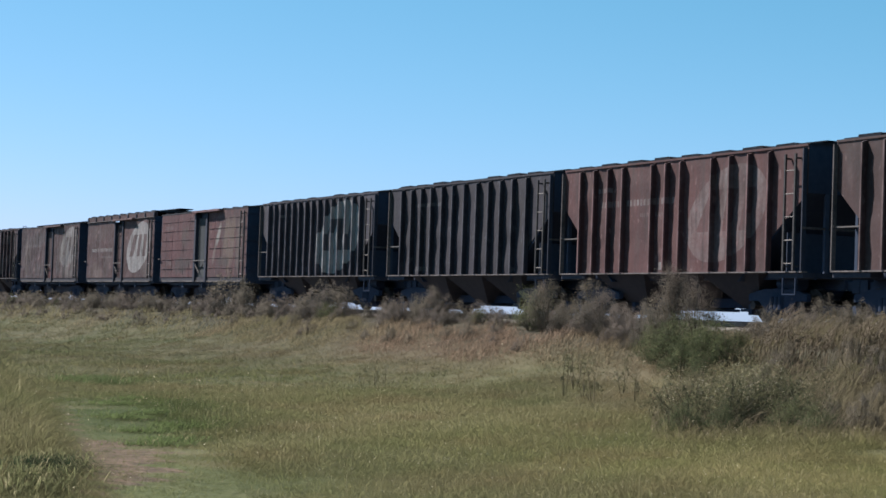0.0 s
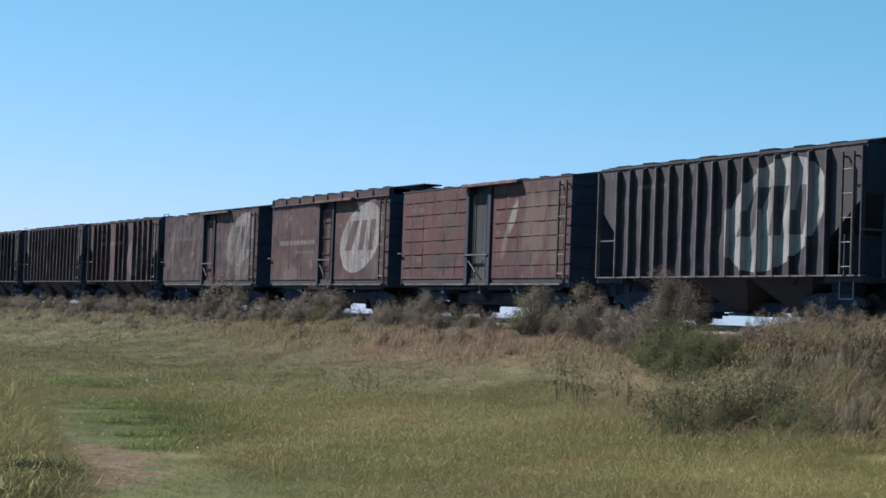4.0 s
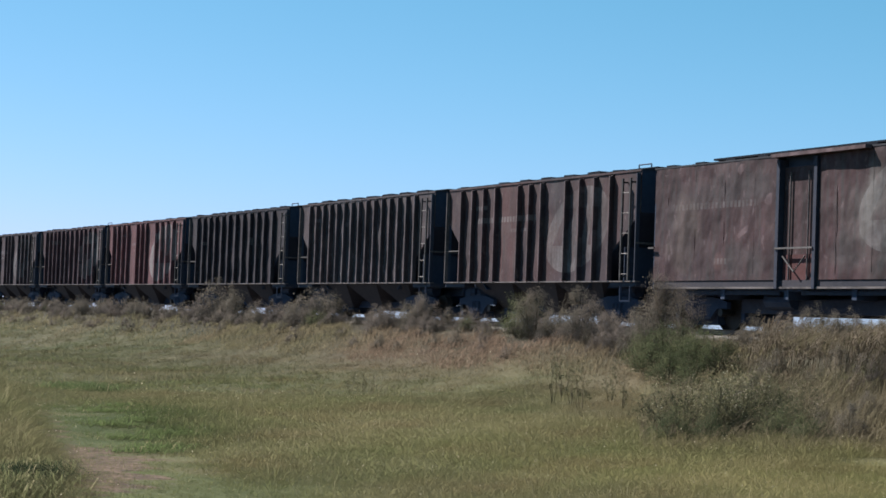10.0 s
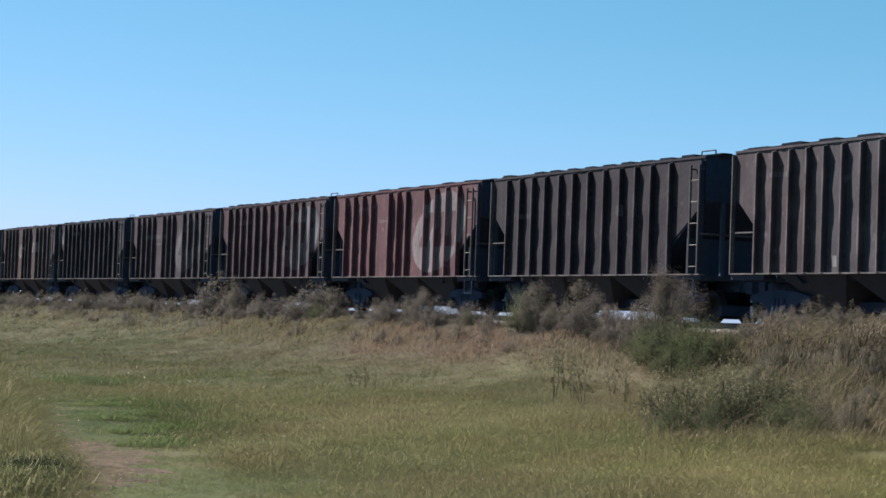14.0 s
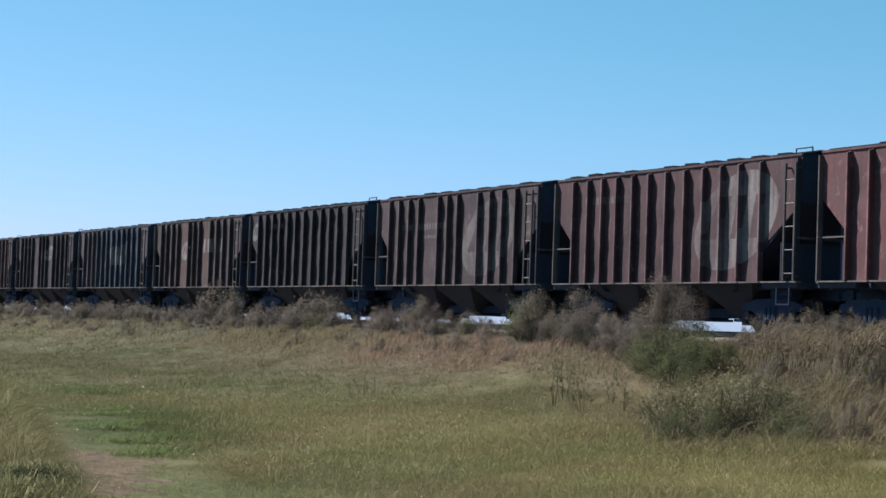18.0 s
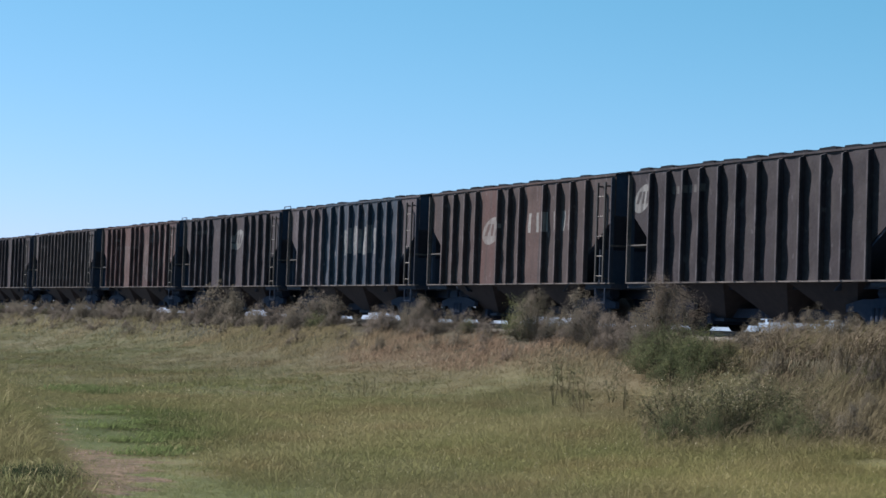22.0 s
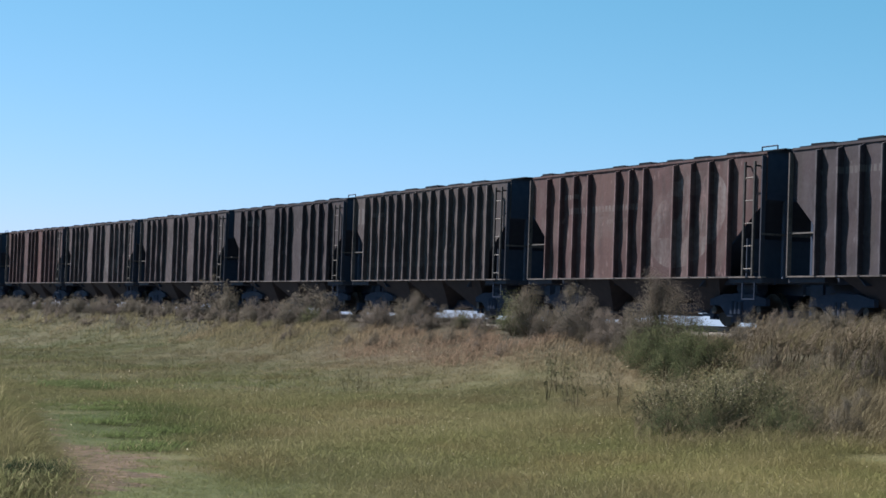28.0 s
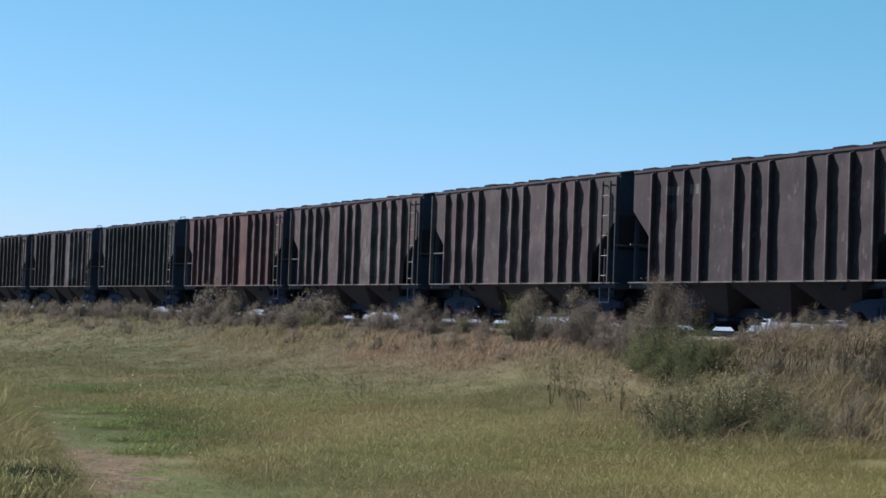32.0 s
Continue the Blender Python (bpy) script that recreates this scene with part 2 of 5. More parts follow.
# both steels carry the navy of the shade under and between wagons in their colour
M_DARK = plain("shade_blue_grimy_steel", (0.023, 0.037, 0.068), (0.046, 0.059, 0.090), 3, 0.75, 0.2)
M_UNDER = plain("shade_blue_underframe", (0.017, 0.023, 0.040), (0.039, 0.040, 0.055), 3, 0.8, 0.1)
M_ROOF = plain("dusty_roof", (0.014, 0.015, 0.020), (0.036, 0.035, 0.040), 2, 0.8)
M_POST = plain("worn_post_paint", (0.045, 0.038, 0.038), (0.125, 0.105, 0.100), 4, 0.7)
M_RUNG = plain("worn_rung", (0.075, 0.067, 0.065), (0.17, 0.15, 0.14), 5, 0.65, 0.2)
M_WHEEL = plain("wheel_steel", (0.015, 0.014, 0.015), (0.04, 0.034, 0.032), 4, 0.6, 0.4)
M_RAIL = plain("rail_steel", (0.10, 0.07, 0.055), (0.22, 0.17, 0.14), 6, 0.45, 0.7)
M_SLEEPER = plain("old_sleeper_wood", (0.05, 0.04, 0.032), (0.12, 0.095, 0.075), 5, 0.9)
M_BALLAST = plain("dark_ballast", (0.05, 0.045, 0.04), (0.14, 0.12, 0.105), 14, 0.95, bumpy=1.0)
M_LIP = plain("pale_sill_edge", (0.040, 0.034, 0.034), (0.16, 0.135, 0.128), 7, 0.7)
# the deep shade below the sill is put into this colour
M_CHUTE = plain("shaded_chute", (0.019, 0.020, 0.028), (0.040, 0.035, 0.042), 2, 0.85)
M_LADDER = plain("grimy_ladder", (0.020, 0.020, 0.024), (0.085, 0.075, 0.070), 3, 0.75, 0.1)
M_DOOR = plain("grey_green_door_paint", (0.016, 0.019, 0.022), (0.050, 0.051, 0.052), 3, 0.75, 0, (4, 4, 0.6))
M_GRASS = grass_paint("meadow_grass", 0.58, 0.11)
M_GRASS_FAR = grass_paint("far_meadow_grass", 0.6, 0.08)
M_STEM = plain("dry_stem", (0.06, 0.048, 0.034), (0.13, 0.104, 0.072), 8, 0.85, spec=0.05)
M_STALK = plain("straw_stalk", (0.085, 0.067, 0.044), (0.17, 0.135, 0.09), 8, 0.85, spec=0.05)
M_WEED = plant("dry_weed_leaf", (0.068, 0.060, 0.048), (0.136, 0.118, 0.094))
M_MAUVE = plant("faded_mauve_weed", (0.074, 0.063, 0.055), (0.142, 0.119, 0.102))
M_GREEN = plant("shrub_leaf", (0.042, 0.054, 0.026), (0.104, 0.108, 0.056), 0.35)
M_SCRUB = plant("scrub_leaf", (0.038, 0.042, 0.022), (0.146, 0.134, 0.076), 0.35)
M_FLECK = plant("bleached_seed_head", (0.16, 0.13, 0.09), (0.42, 0.38, 0.29), 0.3)
M_STRAW = plant("pale_straw_tip", (0.088, 0.071, 0.052), (0.180, 0.148, 0.108))
M_PLUME = plant("seed_plume", (0.074, 0.060, 0.052), (0.150, 0.121, 0.103), 0.4)
# navy-black base colour paints in the shadow beneath the wagons
M_BOGIE = plain("shaded_cast_steel", (0.016, 0.027, 0.053), (0.034, 0.044, 0.070), 3, 0.85, spec=0.15)
M_HATCH = plain("dark_roof_gear", (0.005, 0.007, 0.012), (0.016, 0.018, 0.024), 3, 0.9, spec=0.1)
M_PATCH = plain("red_patch_paint", (0.048, 0.014, 0.014), (0.085, 0.028, 0.026), 4, 0.75)
# end paint darkened to navy, so the shade in the gaps is in the colour
M_END = plain("shaded_end_paint", (0.015, 0.024, 0.046), (0.029, 0.039, 0.064), 2.5, 0.8)

# ---- mesh helpers ----
def part(name, bm, material, parent=None, label="", smooth=False):
    me = bpy.data.meshes.new(name)
    bm.to_mesh(me)
    bm.free()
    me.materials.append(material)
    if smooth:
        me.shade_smooth()
    ob = new(name, me)
    if parent:
        ob.parent = parent
    if label:
        ob["label"] = label
    return ob


def cloud(name, verts, faces, material, parent=None, tone=None, out=None):
    """A mesh straight from arrays: verts (n, 3), faces (m, 3)."""
    me = bpy.data.meshes.new(name)
    verts, faces = np.asarray(verts, np.float32), np.asarray(faces, np.int32)
    me.vertices.add(len(verts))
    me.vertices.foreach_set("co", verts.ravel())
    me.loops.add(faces.size)
    me.loops.foreach_set("vertex_index", faces.ravel())
    me.polygons.add(len(faces))
    me.polygons.foreach_set("loop_start", np.arange(0, faces.size, faces.shape[1], dtype=np.int32))
    if tone is not None:
        a = me.attributes.new("tone", "FLOAT_COLOR", "POINT")
        a.data.foreach_set("color", np.concatenate([tone, np.ones((len(tone), 1))], 1).astype(np.float32).ravel())
    if out is not None:
        a = me.attributes.new("out", "FLOAT_VECTOR", "POINT")
        a.data.foreach_set("vector", np.asarray(out, np.float32).ravel())
    me.update(calc_edges=True)
    me.materials.append(material)
    ob = new(name, me)
    if parent:
        ob.parent = parent
    return ob


def box(bm, x0, x1, y0, y1, z0, z1):
    vs = [bm.verts.new((x, y, z)) for x in (x0, x1) for y in (y0, y1) for z in (z0, z1)]
    for f in ((0, 1, 3, 2), (4, 6, 7, 5), (0, 4, 5, 1), (2, 3, 7, 6), (0, 2, 6, 4), (1, 5, 7, 3)):
        bm.faces.new([vs[i] for i in f])


def prism(bm, pts, a, b, axis="y"):
    """A polygon pushed along an axis: pts are (x, z) for y, (y, z) for x."""
    put = (lambda p, k: (p[0], k, p[1])) if axis == "y" else (lambda p, k: (k, p[0], p[1])) if axis == "x" else (lambda p, k: (p[0], p[1], k))
    lo, hi = [bm.verts.new(put(p, a)) for p in pts], [bm.verts.new(put(p, b)) for p in pts]
    n = len(pts)
    bm.faces.new(lo[::-1])
    bm.faces.new(hi)
    for i in range(n):
        bm.faces.new((lo[i], lo[(i + 1) % n], hi[(i + 1) % n], hi[i]))
    bmesh.ops.recalc_face_normals(bm, faces=bm.faces)


def tube(bm, p, q, r, n=6, r2=None):
    p, q = Vector(p), Vector(q)
    d = (q - p).normalized()
    u = d.orthogonal().normalized()
    v = d.cross(u)
    ring = [[bm.verts.new(c + (u * math.cos(a) + v * math.sin(a)) * rr) for a in [2 * math.pi * i / n for i in range(n)]]
            for c, rr in ((p, r), (q, r if r2 is None else r2))]
    for i in range(n):
        bm.faces.new((ring[0][i], ring[0][(i + 1) % n], ring[1][(i + 1) % n], ring[1][i]))
    bm.faces.new(ring[0][::-1])
    bm.faces.new(ring[1])


def made(fn, *args):
    bm = bmesh.new()
    fn(bm, *args)
    return bm


def boxes(*list_of):
    bm = bmesh.new()
    for b in list_of:
        box(bm, *b)
    return bm


# ---- ground, embankment and track ----
RAIL_Z = 1.7  # top of the rails


def track_y(x):
    """The track's centre line: a wide curve, straight beyond its ends."""
    x = np.asarray(x, float)
    u = np.clip(x, -130.0, -12.0) + 48.46
    return 28.07 - 0.0281 * u - 0.0003106 * u * u + (x + 48.46 - u) * (-0.0281 - 0.0006212 * u)


LINE_X = np.linspace(-420.0, 260.0, 6801)
LINE_S = np.concatenate([[0.0], np.cumsum(np.hypot(np.diff(LINE_X), np.diff(track_y(LINE_X))))])
LINE_S -= np.interp(-48.46, LINE_X, LINE_S)


def on_track(s):
    """The point of the centre line s metres along it."""
    x = float(np.interp(s, LINE_S, LINE_X))
    return x, float(track_y(x))


def smooth_step(a, b, v):
    t = np.clip((v - a) / (b - a), 0, 1)
    return t * t * (3 - 2 * t)


def ground_z(x, y):
    x, y = np.asarray(x, float), np.asarray(y, float)
    wave = 0.05 * np.sin(x * 0.31 + 1.3) * np.sin(y * 0.43) + 0.03 * np.sin(x * 0.9 + y * 0.7)
    bank = 0.45 * smooth_step(17.5, 22.5, y) + 0.97 * smooth_step(20.8, 25.3, y)
    back = 1.42 * smooth_step(36.5, 46.0, y)
    return wave * (1 - smooth_step(24, 26, y) * (1 - smooth_step(38, 46, y))) + bank - back


def path_side(x, y):
    """Distance to the right of the trodden path's left edge."""
    return (x + 16.5) * 0.232 + (y - 5.35) * 0.973


def field_noise(x, y, s, seed):
    return (np.sin(x * s + seed) * np.sin(y * s * 1.3 + seed * 2.1) + 0.6 * np.sin(x * s * 2.3 + y * s * 1.7 + seed * 3.3)
            + 0.4 * np.sin(x * s * 4.9 - y * s * 4.1 + seed)) / 2.0


def bare_earth(x, y):
    """1 where the path is worn through to the soil, and along the broken edge of the tall grass."""
    ax, ay = x + 17.9, (y - 5.66) + (x + 17.9) * 0.27
    rag = 0.55 * field_noise(x, y, 4.0, 3.0) + 0.45 * field_noise(x, y, 9.0, 1.0)
    patch = 1 - smooth_step(0.55, 1.25, (ax / 2.7) ** 2 + (ay / 0.62) ** 2 + rag * 2.2)
    d = path_side(x, y)
    rim = np.exp(-((d + 0.15) / 0.22) ** 2) * smooth_step(-31, -27, x) * (1 - smooth_step(-17.5, -15.5, x)) * np.clip(0.45 + rag, 0, 0.75)
    return np.maximum(patch, rim)


def thicket_ground(x, y):
    u, v = (x + 20.2) * 0.46 + (y - 16.0) * 0.89, (x + 20.2) * -0.8 + (y - 16.0) * 0.6
    return np.exp(-(u / 1.5) ** 2 - (v / 2.6) ** 2)


def grass_height(x, y):
    d = path_side(x, y)
    h = 0.245 + 0.06 * field_noise(x, y, 0.5, 1.0) + 0.05 * field_noise(x, y, 1.9, 2.0)
    tall = (1 - smooth_step(-0.85, -0.30, d)) * (1 - smooth_step(-18.2, -15.8, x))
    near = smooth_step(-34, -25, x)
    h = h + tall * (0.34 * smooth_step(-60, -40, x) + 0.06) + 0.18 * smooth_step(17.5, 19.0, y) * smooth_step(-29, -26, x)
    h = h + 0.25 * thicket_ground(x, y)
    trod = smooth_step(-0.40, -0.15, d) * (1 - smooth_step(0.8, 1.7, d)) * near
    trod = np.maximum(trod, smooth_step(-17.0, -15.5, x) * smooth_step(-0.5, -0.1, d) * (1 - smooth_step(1.2, 2.6, d)) * 0.5)
    h = h * (1 - 0.62 * trod)
    return h, trod, tall


def meadow_tone(x, y, scatter=0.0):
    """The colour of the sward: green in hollows and on the path, straw on the tall bank, rosy near the embankment."""
    h, trod, tall = grass_height(x, y)
    green, straw, rose = np.array([0.090, 0.099, 0.041]), np.array([0.152, 0.135, 0.072]), np.array([0.165, 0.114, 0.080])
    dry = np.clip(0.45 + 0.38 * field_noise(x, y, 0.33, 4.0) + 0.30 * field_noise(x, y, 1.3, 9.0) + scatter - 0.12 * (x < -34) + 0.12 * tall - 0.55 * trod, 0, 1)[..., None]
    rosy = smooth_step(18.0, 21.0, y) * np.clip(0.4 + 0.6 * field_noise(x, y, 0.25, 7.0), 0.1, 1) * (0.25 + 0.75 * smooth_step(-60, -46, x))
    rosy = np.maximum(rosy, np.exp(-((x + 43.5) / 7) ** 2 - ((y - 22.3) / 1.7) ** 2))[..., None]
    c = (green * (1 - dry) + straw * dry) * (1 - 0.10 * tall + 0.13 * field_noise(x, y, 2.1, 5.0) + 0.10 * field_noise(x, y, 0.7, 3.0))[..., None]
    c = c * (1 - rosy * 0.8) + rose * rosy * 0.8
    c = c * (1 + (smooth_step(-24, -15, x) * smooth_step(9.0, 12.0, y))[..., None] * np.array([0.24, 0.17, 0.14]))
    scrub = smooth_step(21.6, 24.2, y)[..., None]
    tan_end = (smooth_step(-30, -27, x) * smooth_step(16.5, 18.5, y))[..., None]
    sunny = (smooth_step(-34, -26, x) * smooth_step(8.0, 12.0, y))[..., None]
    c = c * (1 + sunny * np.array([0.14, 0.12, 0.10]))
    c = c * (1 - 0.6 * tan_end) + np.array([0.135, 0.110, 0.068]) * 0.6 * tan_end
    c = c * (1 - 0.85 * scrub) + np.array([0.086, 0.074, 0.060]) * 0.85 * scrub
    thatch = np.clip(1.2 * field_noise(x, y, 0.9, 12.0) + 0.6 * field_noise(x, y, 2.7, 2.0), 0, 1)[..., None] * (1 - 0.8 * tall[..., None]) * 0.55
    c = c * (1 - thatch) + np.array([0.126, 0.094, 0.049]) * thatch
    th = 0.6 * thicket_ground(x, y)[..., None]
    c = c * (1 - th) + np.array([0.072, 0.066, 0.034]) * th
    d = path_side(x, y)
    lush = smooth_step(-0.3, 0.1, d) * (1 - smooth_step(1.4, 3.2, d)) * smooth_step(-33, -27, x) * (1 - smooth_step(-22.0, -19.5, x))
    lush = (lush * np.clip(0.75 + 0.5 * field_noise(x, y, 1.1, 6.0), 0.3, 1))[..., None]
    c = c * (1 - 0.8 * lush) + np.array([0.050, 0.069, 0.024]) * 0.8 * lush
    # tone darkened and greyed with distance, painting in the shade between far blades
    far_shade = smooth_step(16.0, 62.0, np.hypot(x, y))[..., None]
    return c * (1 - far_shade * np.array([0.33, 0.31, 0.22])) * 0.87


def ground_sheet():
    xs = np.unique(np.concatenate([np.linspace(-4000, -160, 14), np.linspace(-160, -36, 125), np.linspace(-36, -12, 97), np.linspace(-12, 20, 33), np.linspace(20, 4000, 14)]))
    ys = np.unique(np.concatenate([np.linspace(-4000, -12, 12), np.linspace(-12, 3, 31), np.linspace(3, 27, 97), np.linspace(27, 50, 47), np.linspace(50, 4000, 14)]))
    gx, gy = np.meshgrid(xs, ys, indexing="ij")
    v = np.stack([gx, gy, ground_z(gx, gy)], -1).reshape(-1, 3)
    i = np.arange(len(xs) * len(ys)).reshape(len(xs), len(ys))
    f = np.stack([i[:-1, :-1], i[1:, :-1], i[1:, 1:], i[:-1, 1:]], -1).reshape(-1, 4)
    m, nt, p, co = start("meadow_ground", 0.95, 0.0, 0.1)
    at = nt.nodes.new("ShaderNodeAttribute")
    at.attribute_name = "tone"
    mid, fine = grain(nt, co, 0.9, seed=1), grain(nt, co, 9, seed=2)
    col = mix(nt, ramp(nt, mid, 0.45, 0.7, 0.0, 0.5), at.outputs["Color"], (0.11, 0.09, 0.052))
    col = mix(nt, mth(nt, "MULTIPLY", fine, 0.2), col, (0.055, 0.056, 0.028))
    # bare reddish earth where the path is worn through
    soil = nt.nodes.new("ShaderNodeAttribute")
    soil.attribute_name = "soil"
    worn = mth(nt, "ADD", soil.outputs["Fac"], mth(nt, "MULTIPLY", mth(nt, "SUBTRACT", grain(nt, co, 3.5, seed=5), 0.5), 0.9))
    earth = mix(nt, ramp(nt, grain(nt, co, 5.0, seed=6), 0.35, 0.65), (0.054, 0.039, 0.028), (0.118, 0.080, 0.056))
    earth = mix(nt, ramp(nt, grain(nt, co, 22.0, seed=8), 0.58, 0.70, 0.0, 0.6), earth, (0.16, 0.128, 0.098))
    col = mix(nt, ramp(nt, worn, 0.30, 0.62), col, earth)
    nt.links.new(col, p.inputs["Base Color"])
    bump(nt, p, fine, 0.8, 0.05)
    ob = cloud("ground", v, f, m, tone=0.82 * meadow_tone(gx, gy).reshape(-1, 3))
    a = ob.data.attributes.new("soil", "FLOAT", "POINT")
    a.data.foreach_set("value", bare_earth(gx, gy).astype(np.float32).ravel())
    ob.data.shade_smooth()
    return tagged(ob, "wide flat grassy field rising to a low railway bank", "ground", kind="structure")


ground_sheet()


def swept(bm, profile):
    """A profile of (side, z) drawn along the track."""
    xs = np.concatenate([[-420.0], np.linspace(-150, 0, 76), [260.0]])
    prev = None
    for x in xs:
        y, k = float(track_y(x)), float(track_y(x + 0.5) - track_y(x - 0.5))
        n = math.hypot(1, k)
        ring = [bm.verts.new((x - k / n * d, y + d / n, z)) for d, z in profile]
        if prev:
            for a in range(len(profile)):
                b = (a + 1) % len(profile)
                bm.faces.new((prev[a], prev[b], ring[b], ring[a]))
        prev = ring
    bmesh.ops.recalc_face_normals(bm, faces=bm.faces)


def track():
    ballast = made(swept, [(-2.3, 1.30), (2.3, 1.30), (1.6, 1.545), (-1.6, 1.545)])
    tagged(part("ballast_bed", ballast, M_BALLAST), "low bed of dark crushed stone under the railway track", "ballast", kind="structure")
    profile = [(-0.06, 0), (0.06, 0), (0.06, 0.012), (0.010, 0.03), (0.010, 0.10), (0.034, 0.112), (0.034, 0.135), (-0.034, 0.135),
               (-0.034, 0.112), (-0.010, 0.10), (-0.010, 0.03), (-0.06, 0.012)]
    for side in (-0.53, 0.53):
        bm = made(swept, [(side + y, RAIL_Z - 0.135 + z) for y, z in profile])
        tagged(part("rail", bm, M_RAIL), "long rusty steel rail with a worn top", "rail", "rails of the track", kind="structure")
    me = None
    for k in range(190):
        x = -118 + k * 0.6
        if me is None:
            ob = part("sleeper", boxes((-0.11, 0.11, -1.0, 1.0, 0, 0.13)), M_SLEEPER)
            me = ob.data
        else:
            ob = new("sleeper", me)
        ob.matrix_world = pose(x, float(track_y(x)), 1.436, 0, 0, math.degrees(math.atan(float(track_y(x + 0.5) - track_y(x - 0.5)))))
        tagged(ob, "weathered dark wooden railway sleeper in the ballast", "sleeper", "sleepers of the track", kind="structure")


track()

# ---- wagons ----
RIBS_434 = (1.0, 1.73, 2.47, 3.21, 4.62, 5.28, 5.96, 7.33, 8.09, 8.86, 9.67)
RIBS_12 = (1.02, 1.79, 2.52, 3.26, 4.05, 4.81, 5.62, 6.45, 7.25, 8.0, 8.75, 9.6)
RIBS_15 = tuple(0.97 + 0.628 * k for k in range(15))
TRAIN_POLY = (206.913, 25.0399, -30.7022, 26.8314, -6.7588)
CARRIED = []
WHEELSETS = []


def bogie(car, x):
    """A two-axle bogie: the frame with its bolster, and two wheelsets under it."""
    bm = bmesh.new()
    for s in (-1, 1):
        y = s * 0.92
        prism(bm, [(x - 1.12, 0.50), (x - 1.12, 0.66), (x - 0.55, 0.78), (x + 0.55, 0.78), (x + 1.12, 0.66), (x + 1.12, 0.50), (x + 0.72, 0.50),
                   (x + 0.40, 0.24), (x - 0.40, 0.24), (x - 0.72, 0.50)], y - 0.06, y + 0.06)
        for k in (-0.16, 0.0, 0.16):
            tube(bm, (x + k, y + s * 0.07, 0.30), (x + k, y + s * 0.07, 0.60), 0.07, 8)
    box(bm, x - 0.2, x + 0.2, -0.95, 0.95, 0.56, 0.80)
    tube(bm, (x, 0, 0.8), (x, 0, 1.0), 0.22, 10)
    frame_ob = part("bogie", bm, M_BOGIE, car, "grimy cast-steel bogie frame, coloured dark as in shade")
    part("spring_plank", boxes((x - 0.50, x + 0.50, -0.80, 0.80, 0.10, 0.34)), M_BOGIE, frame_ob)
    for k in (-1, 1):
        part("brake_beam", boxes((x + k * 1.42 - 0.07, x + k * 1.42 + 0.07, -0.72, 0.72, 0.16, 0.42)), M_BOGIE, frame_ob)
    for k in (-0.9, 0.9):
        bm = bmesh.new()
        for s in (-1, 1):
            tube(bm, (0, s * 0.50, 0), (0, s * 0.62, 0), 0.40, 20)
            tube(bm, (0, s * 0.45, 0), (0, s * 0.50, 0), 0.43, 20)
            tube(bm, (0, s * 0.86, 0), (0, s * 1.02, 0), 0.10, 8)
        tube(bm, (0, -0.9, 0), (0, 0.9, 0), 0.07, 8)
        w = part("wheelset", bm, M_WHEEL, frame_ob, "steel wheelset with a bright worn tread")
        w.location = (x + k, 0, 0.397)
        WHEELSETS.append((w, x + k))


def coupler(car, x, s):
    bm = boxes((min(x, x + s * 0.62), max(x, x + s * 0.62), -0.09, 0.09, 0.78, 0.98))
    box(bm, min(x + s * 0.34, x + s * 0.60), max(x + s * 0.34, x + s * 0.60), -0.16, 0.16, 0.72, 1.02)
    part("coupler", bm, M_DARK, car)


def ladder(car, x0, x1, z0, z1, y, step=0.53, m=None):
    s = -1 if y < 0 else 1
    bm = bmesh.new()
    for x in (x0, x1):
        box(bm, x - 0.025, x + 0.025, min(y, y + s * 0.05), max(y, y + s * 0.05), z0, z1)
    for x in (x0, x1):
        for z in (z0 + 0.1, z1 - 0.1):
            box(bm, x - 0.02, x + 0.02, min(y - s * 0.13, y), max(y - s * 0.13, y), z - 0.02, z + 0.02)
    lad = part("ladder", bm, m or M_LADDER, car, "grimy steel side ladder with worn rungs")
    z = z0 + 0.16
    while z < z1 - 0.05:
        part("rung", made(tube, (x0, y + s * 0.03, z), (x1, y + s * 0.03, z), 0.013, 6), M_RUNG, lad)
        z += step


def bulged_sheet(bm, edges, z0, z1, y, depth, seed, rows=16):
    """A pressed side sheet, buckled a little between its ribs."""
    xs = []
    for a, b in zip(edges[:-1], edges[1:]):
        xs += [a, a + (b - a) * 0.3, a + (b - a) * 0.7]
    xs.append(edges[-1])
    grid = []
    for i, x in enumerate(xs):
        col = []
        for k in range(rows + 1):
            z = z0 + (z1 - z0) * k / rows
            d = 0.0 if i % 3 == 0 or k in (0, rows) else depth * (noise.noise((x * 1.1 + seed * 7.1, z * 1.5, seed * 3.3)) * 1.3 + 0.7 * noise.noise((x * 2.3, z * 3.7 + seed, seed * 5.1)))
            col.append(bm.verts.new((x, y + d, z)))
        grid.append(col)
    for a, b in zip(grid[:-1], grid[1:]):
        for k in range(rows):
            bm.faces.new((a[k], b[k], b[k + 1], a[k + 1]))


